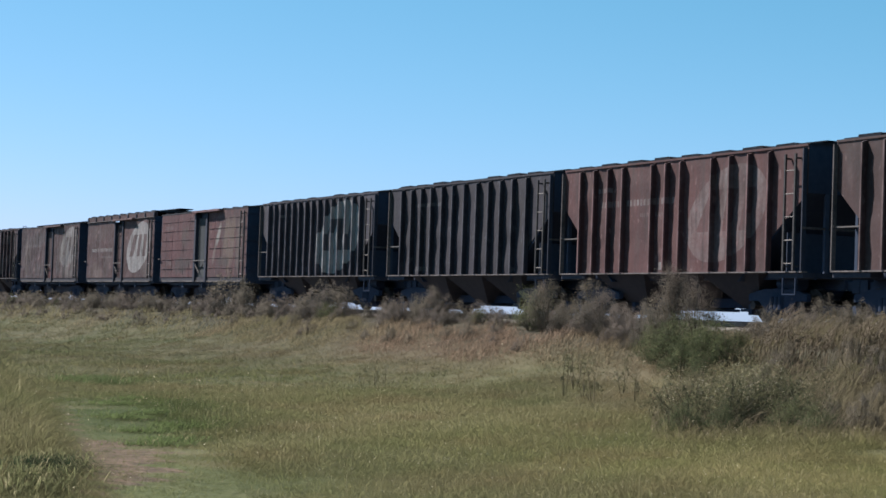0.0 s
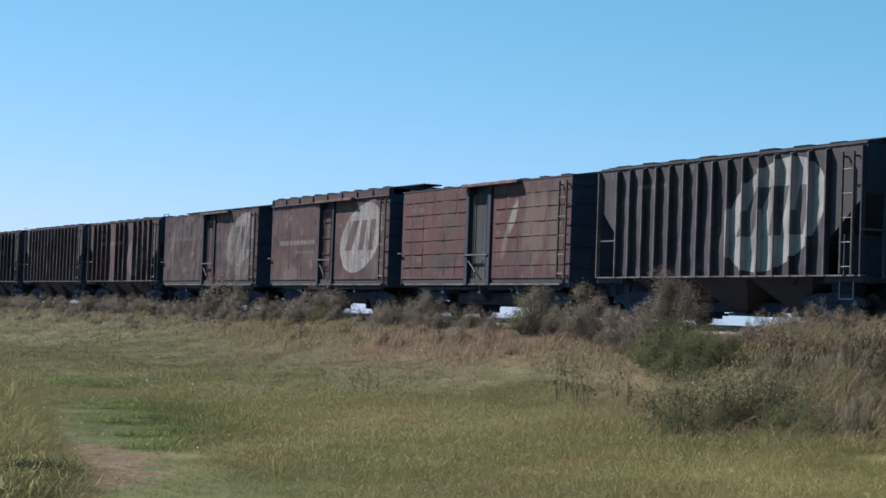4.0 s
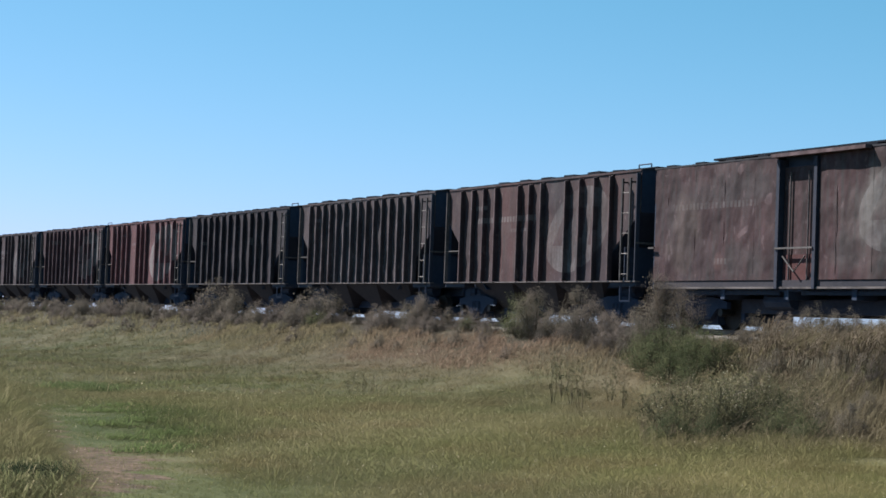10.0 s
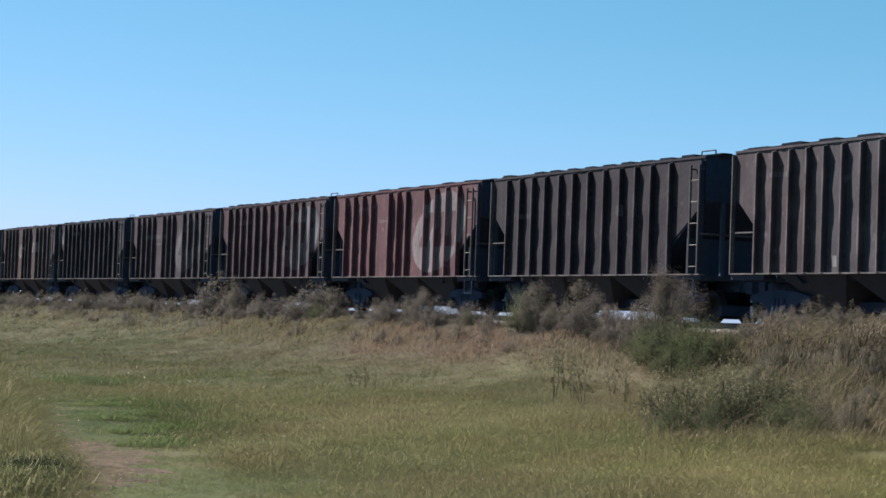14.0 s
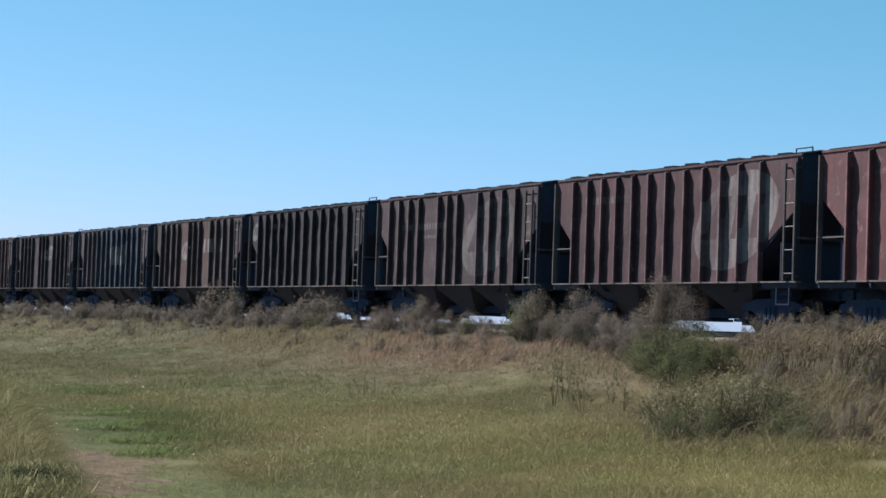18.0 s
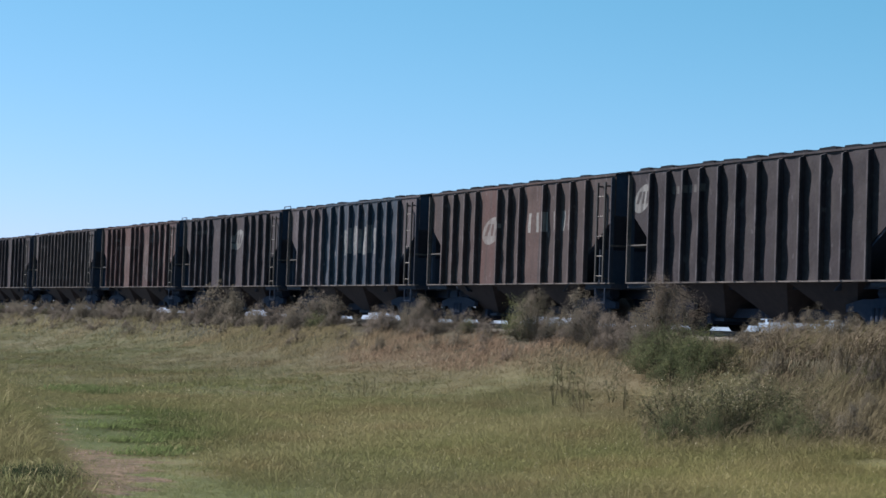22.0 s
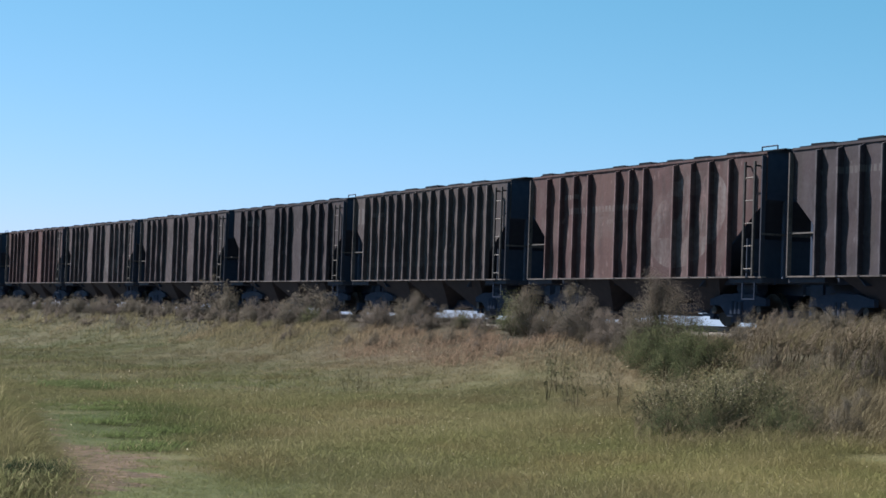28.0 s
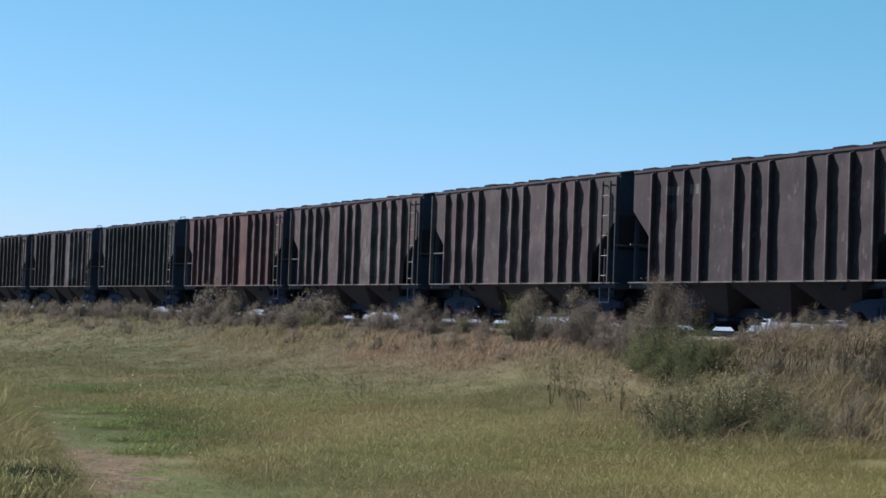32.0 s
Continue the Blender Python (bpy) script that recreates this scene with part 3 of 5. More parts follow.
def hopper(offset, paint, ribs, seed, label, sag=0.0, dark_end=False, tall=0.0, rib_deep=0.15, ladder_at=10.42):
    """A covered hopper wagon: ribbed sides, sloping ends behind open frames, chutes below, hatches above."""
    rng = random.Random(seed)
    car = new("hopper_wagon")
    L, e = 11.05, EAVE + tall
    xa, xb = ribs[0], ribs[-1] + 0.06
    # sides
    for s in (-1, 1):
        y = s * (HALF - 0.115)
        bm = bmesh.new()
        if s < 0:
            bulged_sheet(bm, [xa, *[r + 0.05 for r in ribs[1:-1]], xb], SILL, e, y, 0.024, seed)
            part("end_sheet", made(prism, [(0.0, e), (xa, e), (xa, 2.15), (0.0, 3.02)], y - 0.004, y + 0.012), paint, car)
            part("end_sheet", made(prism, [(xb, e), (L, e), (L, 2.95), (xb, 1.985)], y - 0.004, y + 0.012), paint, car)
        else:
            prism(bm, [(0.0, e), (L, e), (L, 2.95), (xb, 1.985), (xb, SILL), (xa, SILL), (xa, 2.15), (0.0, 3.02)], y - 0.004, y + 0.012)
        part("side_sheet", bm, paint, car, smooth=s < 0)
        for r in ribs:
            y0 = s * (HALF - 0.118)
            y1 = s * (HALF - 0.118 + rib_deep)
            bm = bmesh.new()
            prism(bm, [(y0, SILL + 0.02), (y1, SILL + 0.02), (y1, e - 0.12), (y0, e - 0.07)], r, r + 0.042 + rng.uniform(0, 0.014), "x")
            part("rib", bm, paint, car)
        part("top_chord", boxes((0, L, min(y, y + s * 0.025), max(y, y + s * 0.025), e - 0.05, e)), paint, car)
        part("side_sill", boxes((0, L, min(y - s * 0.05, s * (HALF - 0.004)), max(y - s * 0.05, s * (HALF - 0.004)), SILL - 0.022, SILL + 0.010)), M_LIP, car)
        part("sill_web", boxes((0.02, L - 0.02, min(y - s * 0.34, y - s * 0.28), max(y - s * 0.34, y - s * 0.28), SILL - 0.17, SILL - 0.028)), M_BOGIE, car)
        for x in (0.0, L - 0.07):
            if dark_end and x == 0.0:
                continue
            part("corner_post", boxes((x, x + 0.034, min(y, s * HALF), max(y, s * HALF), SILL, e - 0.1)), M_POST if x == 0.0 else M_UNDER, car)
        if not dark_end:
            part("grab_bar", boxes((0.0, xa, min(y, y + s * 0.05), max(y, y + s * 0.05), 2.12, 2.152)), M_RUNG, car)
        part("step_iron", boxes((10.36, 10.385, s * HALF - 0.02, s * HALF + 0.02, 0.66, SILL - 0.14), (10.83, 10.855, s * HALF - 0.02, s * HALF + 0.02, 0.66, SILL - 0.14),
                                (10.36, 10.855, s * HALF - 0.02, s * HALF + 0.02, 0.635, 0.66)), M_BOGIE, car)
    # sloping end sheets and end frames
    for x0, x1, zt, k in ((0.02, 2.6, 3.02, 1), (L - 0.02, L - 2.6, 2.95, -1)):
        bm = bmesh.new()
        prism(bm, [(x0, e), (x0, zt), (x1, 0.95), (x1 + k * 0.05, 0.95), (x0 + k * 0.03, zt + 0.05), (x0 + k * 0.03, e)], -HALF + 0.13, HALF - 0.13)
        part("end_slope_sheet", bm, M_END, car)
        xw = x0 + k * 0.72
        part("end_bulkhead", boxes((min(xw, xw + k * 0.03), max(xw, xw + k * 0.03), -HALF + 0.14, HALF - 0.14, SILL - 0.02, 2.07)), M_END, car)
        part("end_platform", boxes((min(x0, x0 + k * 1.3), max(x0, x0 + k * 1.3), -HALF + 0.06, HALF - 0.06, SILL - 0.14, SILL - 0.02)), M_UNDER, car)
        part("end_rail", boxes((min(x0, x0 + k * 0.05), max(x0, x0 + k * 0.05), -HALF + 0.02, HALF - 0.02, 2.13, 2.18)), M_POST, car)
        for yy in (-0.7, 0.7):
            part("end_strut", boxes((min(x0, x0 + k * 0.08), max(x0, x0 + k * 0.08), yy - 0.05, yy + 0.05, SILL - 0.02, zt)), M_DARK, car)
    ladder(car, ladder_at, ladder_at + 0.38, SILL + 0.02, e - 0.22, -HALF - 0.03)
    ladder(car, 0.25, 0.66, SILL + 0.02, e - 0.22, HALF + 0.03)
    # roof, hatches and running boards
    bm = bmesh.new()
    arc = [(-HALF + 0.112, e - 0.012), (-HALF + 0.112, e + 0.008)] + [(-HALF + 0.112 + 2.576 * k / 10, e + 0.012 + 0.08 * math.sin(math.pi * k / 10) ** 0.8) for k in range(1, 10)] + [(HALF - 0.112, e + 0.008), (HALF - 0.112, e - 0.012)]
    n = 14
    prev = None
    for i in range(n + 1):
        x = -0.03 + (L + 0.06) * i / n
        dz = -sag * math.sin(math.pi * i / n) * (0.6 + 0.4 * math.sin(i * 1.7 + seed))
        ring = [bm.verts.new((x, yy, zz + dz * (1 if zz > e else 0.6))) for yy, zz in arc]
        if prev:
            for j in range(len(arc) - 1):
                bm.faces.new((prev[j], prev[j + 1], ring[j + 1], ring[j]))
        else:
            bm.faces.new(ring)
        prev = ring
    bm.faces.new(prev[::-1])
    bmesh.ops.recalc_face_normals(bm, faces=bm.faces)
    part("roof", bm, M_ROOF, car)
    gap = rng.choice((0.94, 1.28, 1.58))
    long = gap * rng.uniform(0.48, 0.62)
    x = rng.uniform(0.3, 0.7)
    while x + long < L - 0.2:
        part("hatch_cover", boxes((x, x + long + 0.2, -0.42, 0.42, e + 0.06, e + 0.125)), M_HATCH, car)
        if rng.random() < 0.86:
            a, b, h = x + rng.uniform(-0.04, 0.04), x + long + rng.uniform(-0.08, 0.08), e + 0.052 + rng.uniform(0, 0.026)
            bm = bmesh.new()
            prism(bm, [(a, e + 0.004), (a + 0.02, h), (b - 0.05, h + rng.uniform(-0.012, 0.012)), (b, h - 0.022), (b, e + 0.004)], -1.27, -0.98)
            part("hatch_stop", bm, M_HATCH, car)
        x += gap + rng.uniform(-0.05, 0.05)
    part("running_board", boxes((-0.2, L + 0.2, -0.95, -0.66, e + 0.060, e + 0.085)), M_HATCH, car)
    part("running_board", boxes((-0.2, L + 0.2, 0.66, 0.95, e + 0.060, e + 0.085)), M_HATCH, car)
    if rng.random() < 0.35:
        bm = bmesh.new()
        x = L - 0.75
        for a, b in (((x, -0.9, e + 0.08), (x, -0.9, e + 0.18)), ((x, -0.9, e + 0.18), (x + 0.6, -0.9, e + 0.18)), ((x + 0.6, -0.9, e + 0.18), (x + 0.6, -0.9, e + 0.08))):
            tube(bm, a, b, 0.018, 6)
        part("roof_grab_iron", bm, M_DARK, car)
    # chutes and underframe
    for cx in (3.0, 5.5, 8.0):
        bm = bmesh.new()
        w = 1.22
        lo = [bm.verts.new((cx + a * 0.28, b * 0.5, 0.30)) for a, b in ((-1, -1), (1, -1), (1, 1), (-1, 1))]
        hi = [bm.verts.new((cx + a * w, b * (HALF - 0.13), SILL - 0.024)) for a, b in ((-1, -1), (1, -1), (1, 1), (-1, 1))]
        for i in range(4):
            bm.faces.new((lo[i], lo[(i + 1) % 4], hi[(i + 1) % 4], hi[i]))
        bm.faces.new(lo[::-1])
        bm.faces.new(hi)
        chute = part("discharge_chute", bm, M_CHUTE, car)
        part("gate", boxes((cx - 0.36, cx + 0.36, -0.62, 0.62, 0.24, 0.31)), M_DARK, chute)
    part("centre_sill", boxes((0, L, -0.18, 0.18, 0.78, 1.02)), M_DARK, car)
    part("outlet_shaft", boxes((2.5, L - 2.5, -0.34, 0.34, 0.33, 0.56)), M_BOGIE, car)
    bm = made(tube, (9.4, -0.7, 0.92), (10.2, -0.7, 0.92), 0.17, 10)
    part("brake_cylinder", bm, M_DARK, car)
    for x in (1.45, L - 1.45):
        bogie(car, x)
    coupler(car, 0.1, -1)
    coupler(car, L - 0.1, 1)
    tagged(car, label, "freight wagon", "wagons of the train")
    CARRIED.append((car, offset))
    return car


def boxcar(offset, paint, L, door, seed, label, panels=None, fascia=0.0, door_mat=None, seams=0.6, patched=False, board=(-0.35, 0.42, 0.0)):
    """A steel box wagon with a plug door in the middle of its side."""
    rng = random.Random(seed)
    car = new("box_wagon")
    y, e = HALF, 4.012
    d0, d1 = door
    for s in (-1, 1):
        for a, b in ((0.0, d0), (d1, L - 0.02)):
            bm = bmesh.new()
            n = max(3, int((b - a) / 0.8))
            bulged_sheet(bm, [a + (b - a) * k / n for k in range(n + 1)], SILL, e, s * (y - 0.03), (0.013 if panels else 0.032) * -s, seed + a)
            part("side_sheet", bm, paint, car, smooth=True)
            if panels and s < 0:
                cols = [p for p in panels[0] if a < p < b]
                for c in cols:
                    part("panel_seam", boxes((c - 0.010, c + 0.010, -y + 0.0265, -y + 0.035, SILL + 0.05, e - 0.22)), paint, car)
                edges = [a + 0.12] + cols + [b - 0.06]
                for z in panels[1]:
                    for p, q in zip(edges[:-1], edges[1:]):
                        bm = bmesh.new()
                        prism(bm, [(-y + 0.035, z - 0.012), (-y + 0.015, z - 0.008), (-y + 0.015, z + 0.008), (-y + 0.035, z + 0.012)], p + 0.05, q - 0.05, "x")
                        part("pressed_rib", bm, paint, car)
            elif s < 0:
                k = a + seams
                while k < b - 0.2:
                    part("panel_seam", boxes((k - 0.005, k + 0.005, -y + 0.0265, -y + 0.035, SILL + rng.uniform(0.1, 0.7), e - rng.uniform(0.1, 0.8))), paint, car)
                    k += 1.22
        # door bay: posts, recessed leaf, bars
        s0, s1 = sorted((s * (y - 0.02), s * (y - 0.20)))
        pw = 0.20 if door_mat else 0.11
        part("door_leaf", boxes((d0 + pw + 0.06, d1 - pw - 0.06, min(s * (y - 0.10), s * (y - 0.16)), max(s * (y - 0.10), s * (y - 0.16)), SILL - 0.10, e - 0.28)), door_mat or paint, car, "tall worn sliding door leaf")
        part("door_back", boxes((d0, d1, min(s * (y - 0.22), s * (y - 0.30)), max(s * (y - 0.22), s * (y - 0.30)), SILL - 0.1, e - 0.02)), M_DARK, car)
        for x in (d0 + 0.02, d1 - pw - 0.04):
            part("door_post", boxes((x, x + pw, min(s * (y - 0.22), s * (y + 0.03)), max(s * (y - 0.22), s * (y + 0.03)), SILL - 0.2, e - 0.1)), M_UNDER, car)
        for x in (d0 + 0.45, d1 - 0.42):
            part("lock_rod", made(tube, (x, s * (y - 0.06), SILL), (x, s * (y - 0.06), e - 0.4), 0.02, 6), M_POST, car)
        if patched:
            part("door_patch", boxes((d0 + pw + 0.10, d1 - pw - 0.10, min(s * (y - 0.098), s * (y - 0.09)), max(s * (y - 0.098), s * (y - 0.09)), SILL - 0.06, 1.74)), M_PATCH, car, "red repainted foot of the door")
        elif not door_mat:
            for z in (1.50, 2.08, 2.66, 3.24):
                part("door_batten", boxes((d0 + pw + 0.08, d1 - pw - 0.08, min(s * (y - 0.10), s * (y - 0.075)), max(s * (y - 0.10), s * (y - 0.075)), z, z + 0.06)), paint, car)
        mid = (d0 + d1) / 2
        for end in (d0 + 0.34, d1 - 0.36):
            part("lock_lever", made(tube, (mid, s * (y + 0.045), 1.34), (end, s * (y + 0.045), 1.70), 0.018, 6), M_POST, car)
        part("lock_bar", boxes((d0 + 0.05, d1 - 0.12, min(s * (y + 0.03), s * (y + 0.06)), max(s * (y + 0.03), s * (y + 0.06)), 1.86, 1.90)), M_RUNG, car)
        part("door_rail", boxes((d0 - 0.05, min(L, d1 + 1.75), min(s * (y - 0.05), s * (y + 0.16)), max(s * (y - 0.05), s * (y + 0.16)), e - 0.06, e + 0.02)), paint, car)
        # dark sill colour paints the shadow line at the foot of the side
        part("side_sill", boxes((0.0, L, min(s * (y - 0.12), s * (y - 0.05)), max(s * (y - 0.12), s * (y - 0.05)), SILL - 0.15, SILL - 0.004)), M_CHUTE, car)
        part("sill_ledge", boxes((0.3, L - 0.5, min(s * (y - 0.12), s * (y - 0.01)), max(s * (y - 0.12), s * (y - 0.01)), SILL - 0.20, SILL - 0.154)), M_LIP, car)
        part("under_step", boxes((1.2, 5.2, min(s * (y - 0.2), s * (y - 0.12)), max(s * (y - 0.2), s * (y - 0.12)), SILL - 0.34, SILL - 0.21), (6.0, L - 0.6, min(s * (y - 0.2), s * (y - 0.12)), max(s * (y - 0.2), s * (y - 0.12)), SILL - 0.34, SILL - 0.21)), M_UNDER, car)
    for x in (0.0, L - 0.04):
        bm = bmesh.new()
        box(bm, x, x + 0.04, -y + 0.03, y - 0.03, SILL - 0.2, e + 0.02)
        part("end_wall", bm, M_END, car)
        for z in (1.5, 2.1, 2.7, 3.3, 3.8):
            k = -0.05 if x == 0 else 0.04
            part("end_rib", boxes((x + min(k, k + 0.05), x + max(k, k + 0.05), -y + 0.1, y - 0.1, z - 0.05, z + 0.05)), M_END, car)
    part("floor_frame", boxes((0.05, L - 0.05, -y + 0.12, y - 0.12, SILL - 0.26, SILL - 0.02)), M_DARK, car)
    if fascia:
        for s in (-1, 1):
            part("roof_fascia", boxes((0.0, L, min(s * (y - 0.025), s * (y - 0.16)), max(s * (y - 0.025), s * (y - 0.16)), e, e + fascia)), paint, car)
            part("fascia_edge", boxes((0.0, L, min(s * (y - 0.10), s * (y + 0.03)), max(s * (y - 0.10), s * (y + 0.012)), e - 0.03, e - 0.002)), M_POST, car)
            for k in range(9):
                x = 0.02 + (L - 0.14) * k / 8
                part("fascia_rib", boxes((x, x + 0.10, min(s * (y - 0.10), s * (y + 0.02)), max(s * (y - 0.10), s * (y + 0.02)), e + 0.004, e + fascia - 0.03)), M_UNDER, car)
    e2 = e + fascia
    bm = bmesh.new()
    arc = [(-y + 0.02, e2 - 0.02)] + [(-y + 0.02 + (2 * y - 0.04) * k / 10, e2 + 0.02 + 0.09 * math.sin(math.pi * k / 10) ** 0.8) for k in range(11)] + [(y - 0.02, e2 - 0.02)]
    prism(bm, arc, -0.05, L + 0.05, "x")
    part("roof", bm, M_ROOF, car)
    for k in range(9):
        x = 0.4 + (L - 1.1) * k / 8
        part("board_bracket", boxes((x, x + 0.38, -1.33, -1.0, e2 + 0.012, e2 + 0.065)), M_HATCH, car)
    part("running_board", boxes((board[0], L + board[1], -0.34 - board[2], 0.34 - board[2], e2 + 0.14 - 0.06 * board[2], e2 + 0.185 - 0.06 * board[2])), M_HATCH, car)
    ladder(car, L - 0.50, L - 0.10, SILL - 0.05, e - 0.15, -y - 0.06)
    ladder(car, 0.10, 0.50, SILL - 0.05, e - 0.15, y + 0.06)
    part("corner_handle", boxes((-0.14, 0.12, -y - 0.06, -y - 0.02, 1.98, 2.02)), M_RUNG, car)
    part("centre_sill", boxes((0, L, -0.18, 0.18, 0.70, 0.94)), M_DARK, car)
    for x in (2.9, 5.4, 7.8):
        part("cross_bearer", boxes((x, x + 0.16, -y + 0.1, y - 0.1, 0.72, 0.96)), M_DARK, car)
    part("brake_rigging", boxes((3.0, L - 3.0, -0.75, -0.15, 0.40, 0.74), (3.6, L - 3.9, 0.2, 0.8, 0.36, 0.74)), M_UNDER, car)
    part("air_tank", made(tube, (4.2, -0.8, 0.70), (5.2, -0.8, 0.70), 0.2, 10), M_DARK, car)
    for x in (1.6, L - 1.6):
        bogie(car, x)
    coupler(car, 0.1, -1)
    coupler(car, L - 0.1, 1)
    tagged(car, label, "freight wagon", "wagons of the train")
    CARRIED.append((car, offset))
    return car


BROWN, PURPLE, OLIVE = (0.165, 0.088, 0.066), (0.095, 0.066, 0.066), (0.085, 0.095, 0.085)
BIG = (7.85, 2.68, 1.5, 1.22)
NAME = ((1.95, 5.6, 3.03, 3.20, 0.45), (1.7, 2.6, 3.45, 3.58, 0.5), (4.0, 5.2, 2.72, 2.82, 0.3))


def train():
    h = hopper
    h(-33.37, car_paint(1, BROWN, disc=BIG, bars=((1.9, 6.0, 3.05, 3.28, 0.5),)), RIBS_434, 1, "rust-brown ribbed hopper wagon with faded pale lettering")
    h(-45.45, car_paint(2, (0.232, 0.1, 0.077), disc=BIG, bars=NAME, blocks=((4.9, 5.3, 1.3, 1.5),), wear=0.6, ghost=0.42), RIBS_434, 2, "rust-brown ribbed hopper wagon with a large pale roundel")
    h(-57.16, car_paint(3, (0.062, 0.056, 0.067), bars=((1.9, 4.2, 3.5, 3.62, 0.3), (2.1, 3.0, 1.35, 1.5, 0.4)), streak=0.4), RIBS_12, 3, "dark grey-brown ribbed hopper wagon, dusty and unlettered", tall=0.02)
    h(-69.34, car_paint(4, (0.108, 0.101, 0.108), disc=(7.75, 2.66, 1.72, 1.36), bars=((1.9, 3.2, 3.55, 3.66, 0.3),), wear=0.12, streak=0.3, ghost=1.0), RIBS_15, 4, "dark grey-green ribbed hopper wagon with a white roundel")
    cols = (0.72, 1.56, 2.34, 3.12, 3.89, 7.12, 7.91, 8.72, 9.51, 10.41)
    rows = (3.64, 3.23, 2.81, 2.39, 1.965, 1.55)
    boxcar(-81.73, car_paint(5, (0.205, 0.074, 0.060), (0.16, 0.082, 0.066), bars=((0.6, 1.6, 3.42, 3.58, 0.35), (0.8, 1.5, 1.75, 1.98, 0.4)),
                                  smears=((2.9, 1.75, 1.5, 0.40, 1.2, (0.045, 0.036, 0.034), 0.7), (3.4, 3.1, 0.6, 0.5, 0.0, (0.075, 0.07, 0.055), 0.45), (8.9, 2.7, 0.7, 1.2, 0.1, (0.15, 0.105, 0.08), 0.75),
                                          (7.55, 3.0, 0.22, 0.55, 0.5, (0.27, 0.25, 0.23), 0.85), (7.1, 2.2, 0.20, 0.6, 0.3, (0.23, 0.20, 0.18), 0.6), (8.2, 1.9, 0.9, 0.25, 0.0, (0.055, 0.05, 0.045), 0.5),
                                          (10.0, 2.6, 0.35, 1.3, 0.0, (0.13, 0.10, 0.085), 0.6)), wear=0.75, streak=0.45),
           10.95, (4.62, 6.32), 5, "brick-red box wagon with pressed grid panels and a grey door", (cols, rows), door_mat=M_DOOR)
    boxcar(-93.52, car_paint(6, (0.158, 0.068, 0.052), disc=(8.4, 2.70, 1.55, 1.25), bars=((0.9, 4.3, 2.55, 2.73, 0.7), (2.6, 4.3, 2.22, 2.32, 0.35)), wear=0.45, streak=0.35, ghost=0.9, dust=0.10, dents=10.0,
                                  smears=((1.6, 1.5, 1.2, 0.5, 0.0, (0.15, 0.12, 0.10), 0.4), (3.6, 1.9, 0.7, 0.9, 0.2, (0.06, 0.045, 0.04), 0.4), (9.6, 1.6, 0.7, 0.4, 0.0, (0.14, 0.115, 0.10), 0.4), (2.2, 3.5, 1.4, 0.4, 0.0, (0.07, 0.05, 0.042), 0.4))),
           10.72, (4.69, 6.14), 6, "tall brown box wagon with a large white roundel and lettering", fascia=0.235)
    boxcar(-106.51, car_paint(7, (0.122, 0.049, 0.042), disc=(9.62, 2.9, 1.42, 1.12), bars=((0.8, 4.4, 3.0, 3.16, 0.25), (2.6, 3.2, 1.6, 1.75, 0.35)), wear=0.55, streak=0.7, ghost=0.66, dust=0.06, dents=26.0,
                                  smears=((9.2, 2.3, 2.0, 1.5, 0.0, (0.118, 0.102, 0.090), 0.28), (2.9, 1.66, 0.30, 0.22, 0.0, (0.16, 0.075, 0.065), 0.3), (3.4, 3.45, 2.2, 0.4, 0.0, (0.05, 0.04, 0.04), 0.5), (9.3, 2.2, 0.35, 0.9, 0.7, (0.04, 0.036, 0.034), 0.7), (1.4, 2.4, 0.7, 1.2, 0.2, (0.14, 0.105, 0.085), 0.35), (3.8, 1.7, 0.9, 0.5, 0.0, (0.05, 0.042, 0.04), 0.5), (8.4, 2.9, 0.5, 1.0, 0.3, (0.17, 0.15, 0.135), 0.5), (9.9, 1.7, 0.8, 0.5, 0.0, (0.15, 0.13, 0.115), 0.45), (7.6, 1.8, 0.5, 0.5, 0.0, (0.05, 0.042, 0.04), 0.5))),
           11.45, (5.14, 6.68), 7, "weathered brown box wagon streaked with grime, pale roundel", patched=True, board=(2.2, 0.72, 0.8))
    h(-118.38, car_paint(8, (0.145, 0.071, 0.057), PURPLE, disc=BIG, bars=NAME, zones=((3.4, 4.5, (0.20, 0.085, 0.066)),), streak=0.6, ghost=0.42, dust=0.25), RIBS_434, 8, "dark red-brown ribbed hopper wagon with a worn pale roundel")
    h(-130.46, car_paint(9, (0.175, 0.124, 0.106), (0.115, 0.098, 0.088), bars=((1.3, 2.2, 3.5, 3.62, 0.3), (3.7, 4.1, 1.35, 1.6, 0.8)), zones=((3.2, 5.5, (0.135, 0.125, 0.118)),), streak=0.55, dust=0.3), RIBS_15, 9, "grey-green closely ribbed hopper wagon, faded and stained", tall=0.02)
    h(-142.78, car_paint(10, (0.055, 0.035, 0.042), (0.048, 0.032, 0.037), bars=((1.6, 2.4, 2.9, 3.05, 0.4), (7.0, 7.3, 2.8, 3.1, 0.4))), RIBS_12, 10, "dark purple-brown ribbed hopper wagon with little lettering", ladder_at=10.66)
    h(-154.64, car_paint(11, (0.32, 0.125, 0.109), (0.25, 0.115, 0.098), disc=(8.2, 2.66, 1.65, 1.32), bars=((1.6, 3.1, 3.55, 3.66, 0.25), (3.6, 4.5, 3.1, 3.2, 0.4)), wear=0.4, streak=0.45, ghost=0.75), RIBS_434, 11, "brick-red ribbed hopper wagon with a large white roundel")
    h(-166.42, car_paint(12, (0.195, 0.097, 0.092), disc=(8.5, 2.72, 1.5, 1.22), bars=((1.5, 3.8, 3.40, 3.60, 0.3),), wear=0.5, ghost=0.62), RIBS_12, 12, "red-brown ribbed hopper wagon with a pale roundel", ladder_at=10.66)
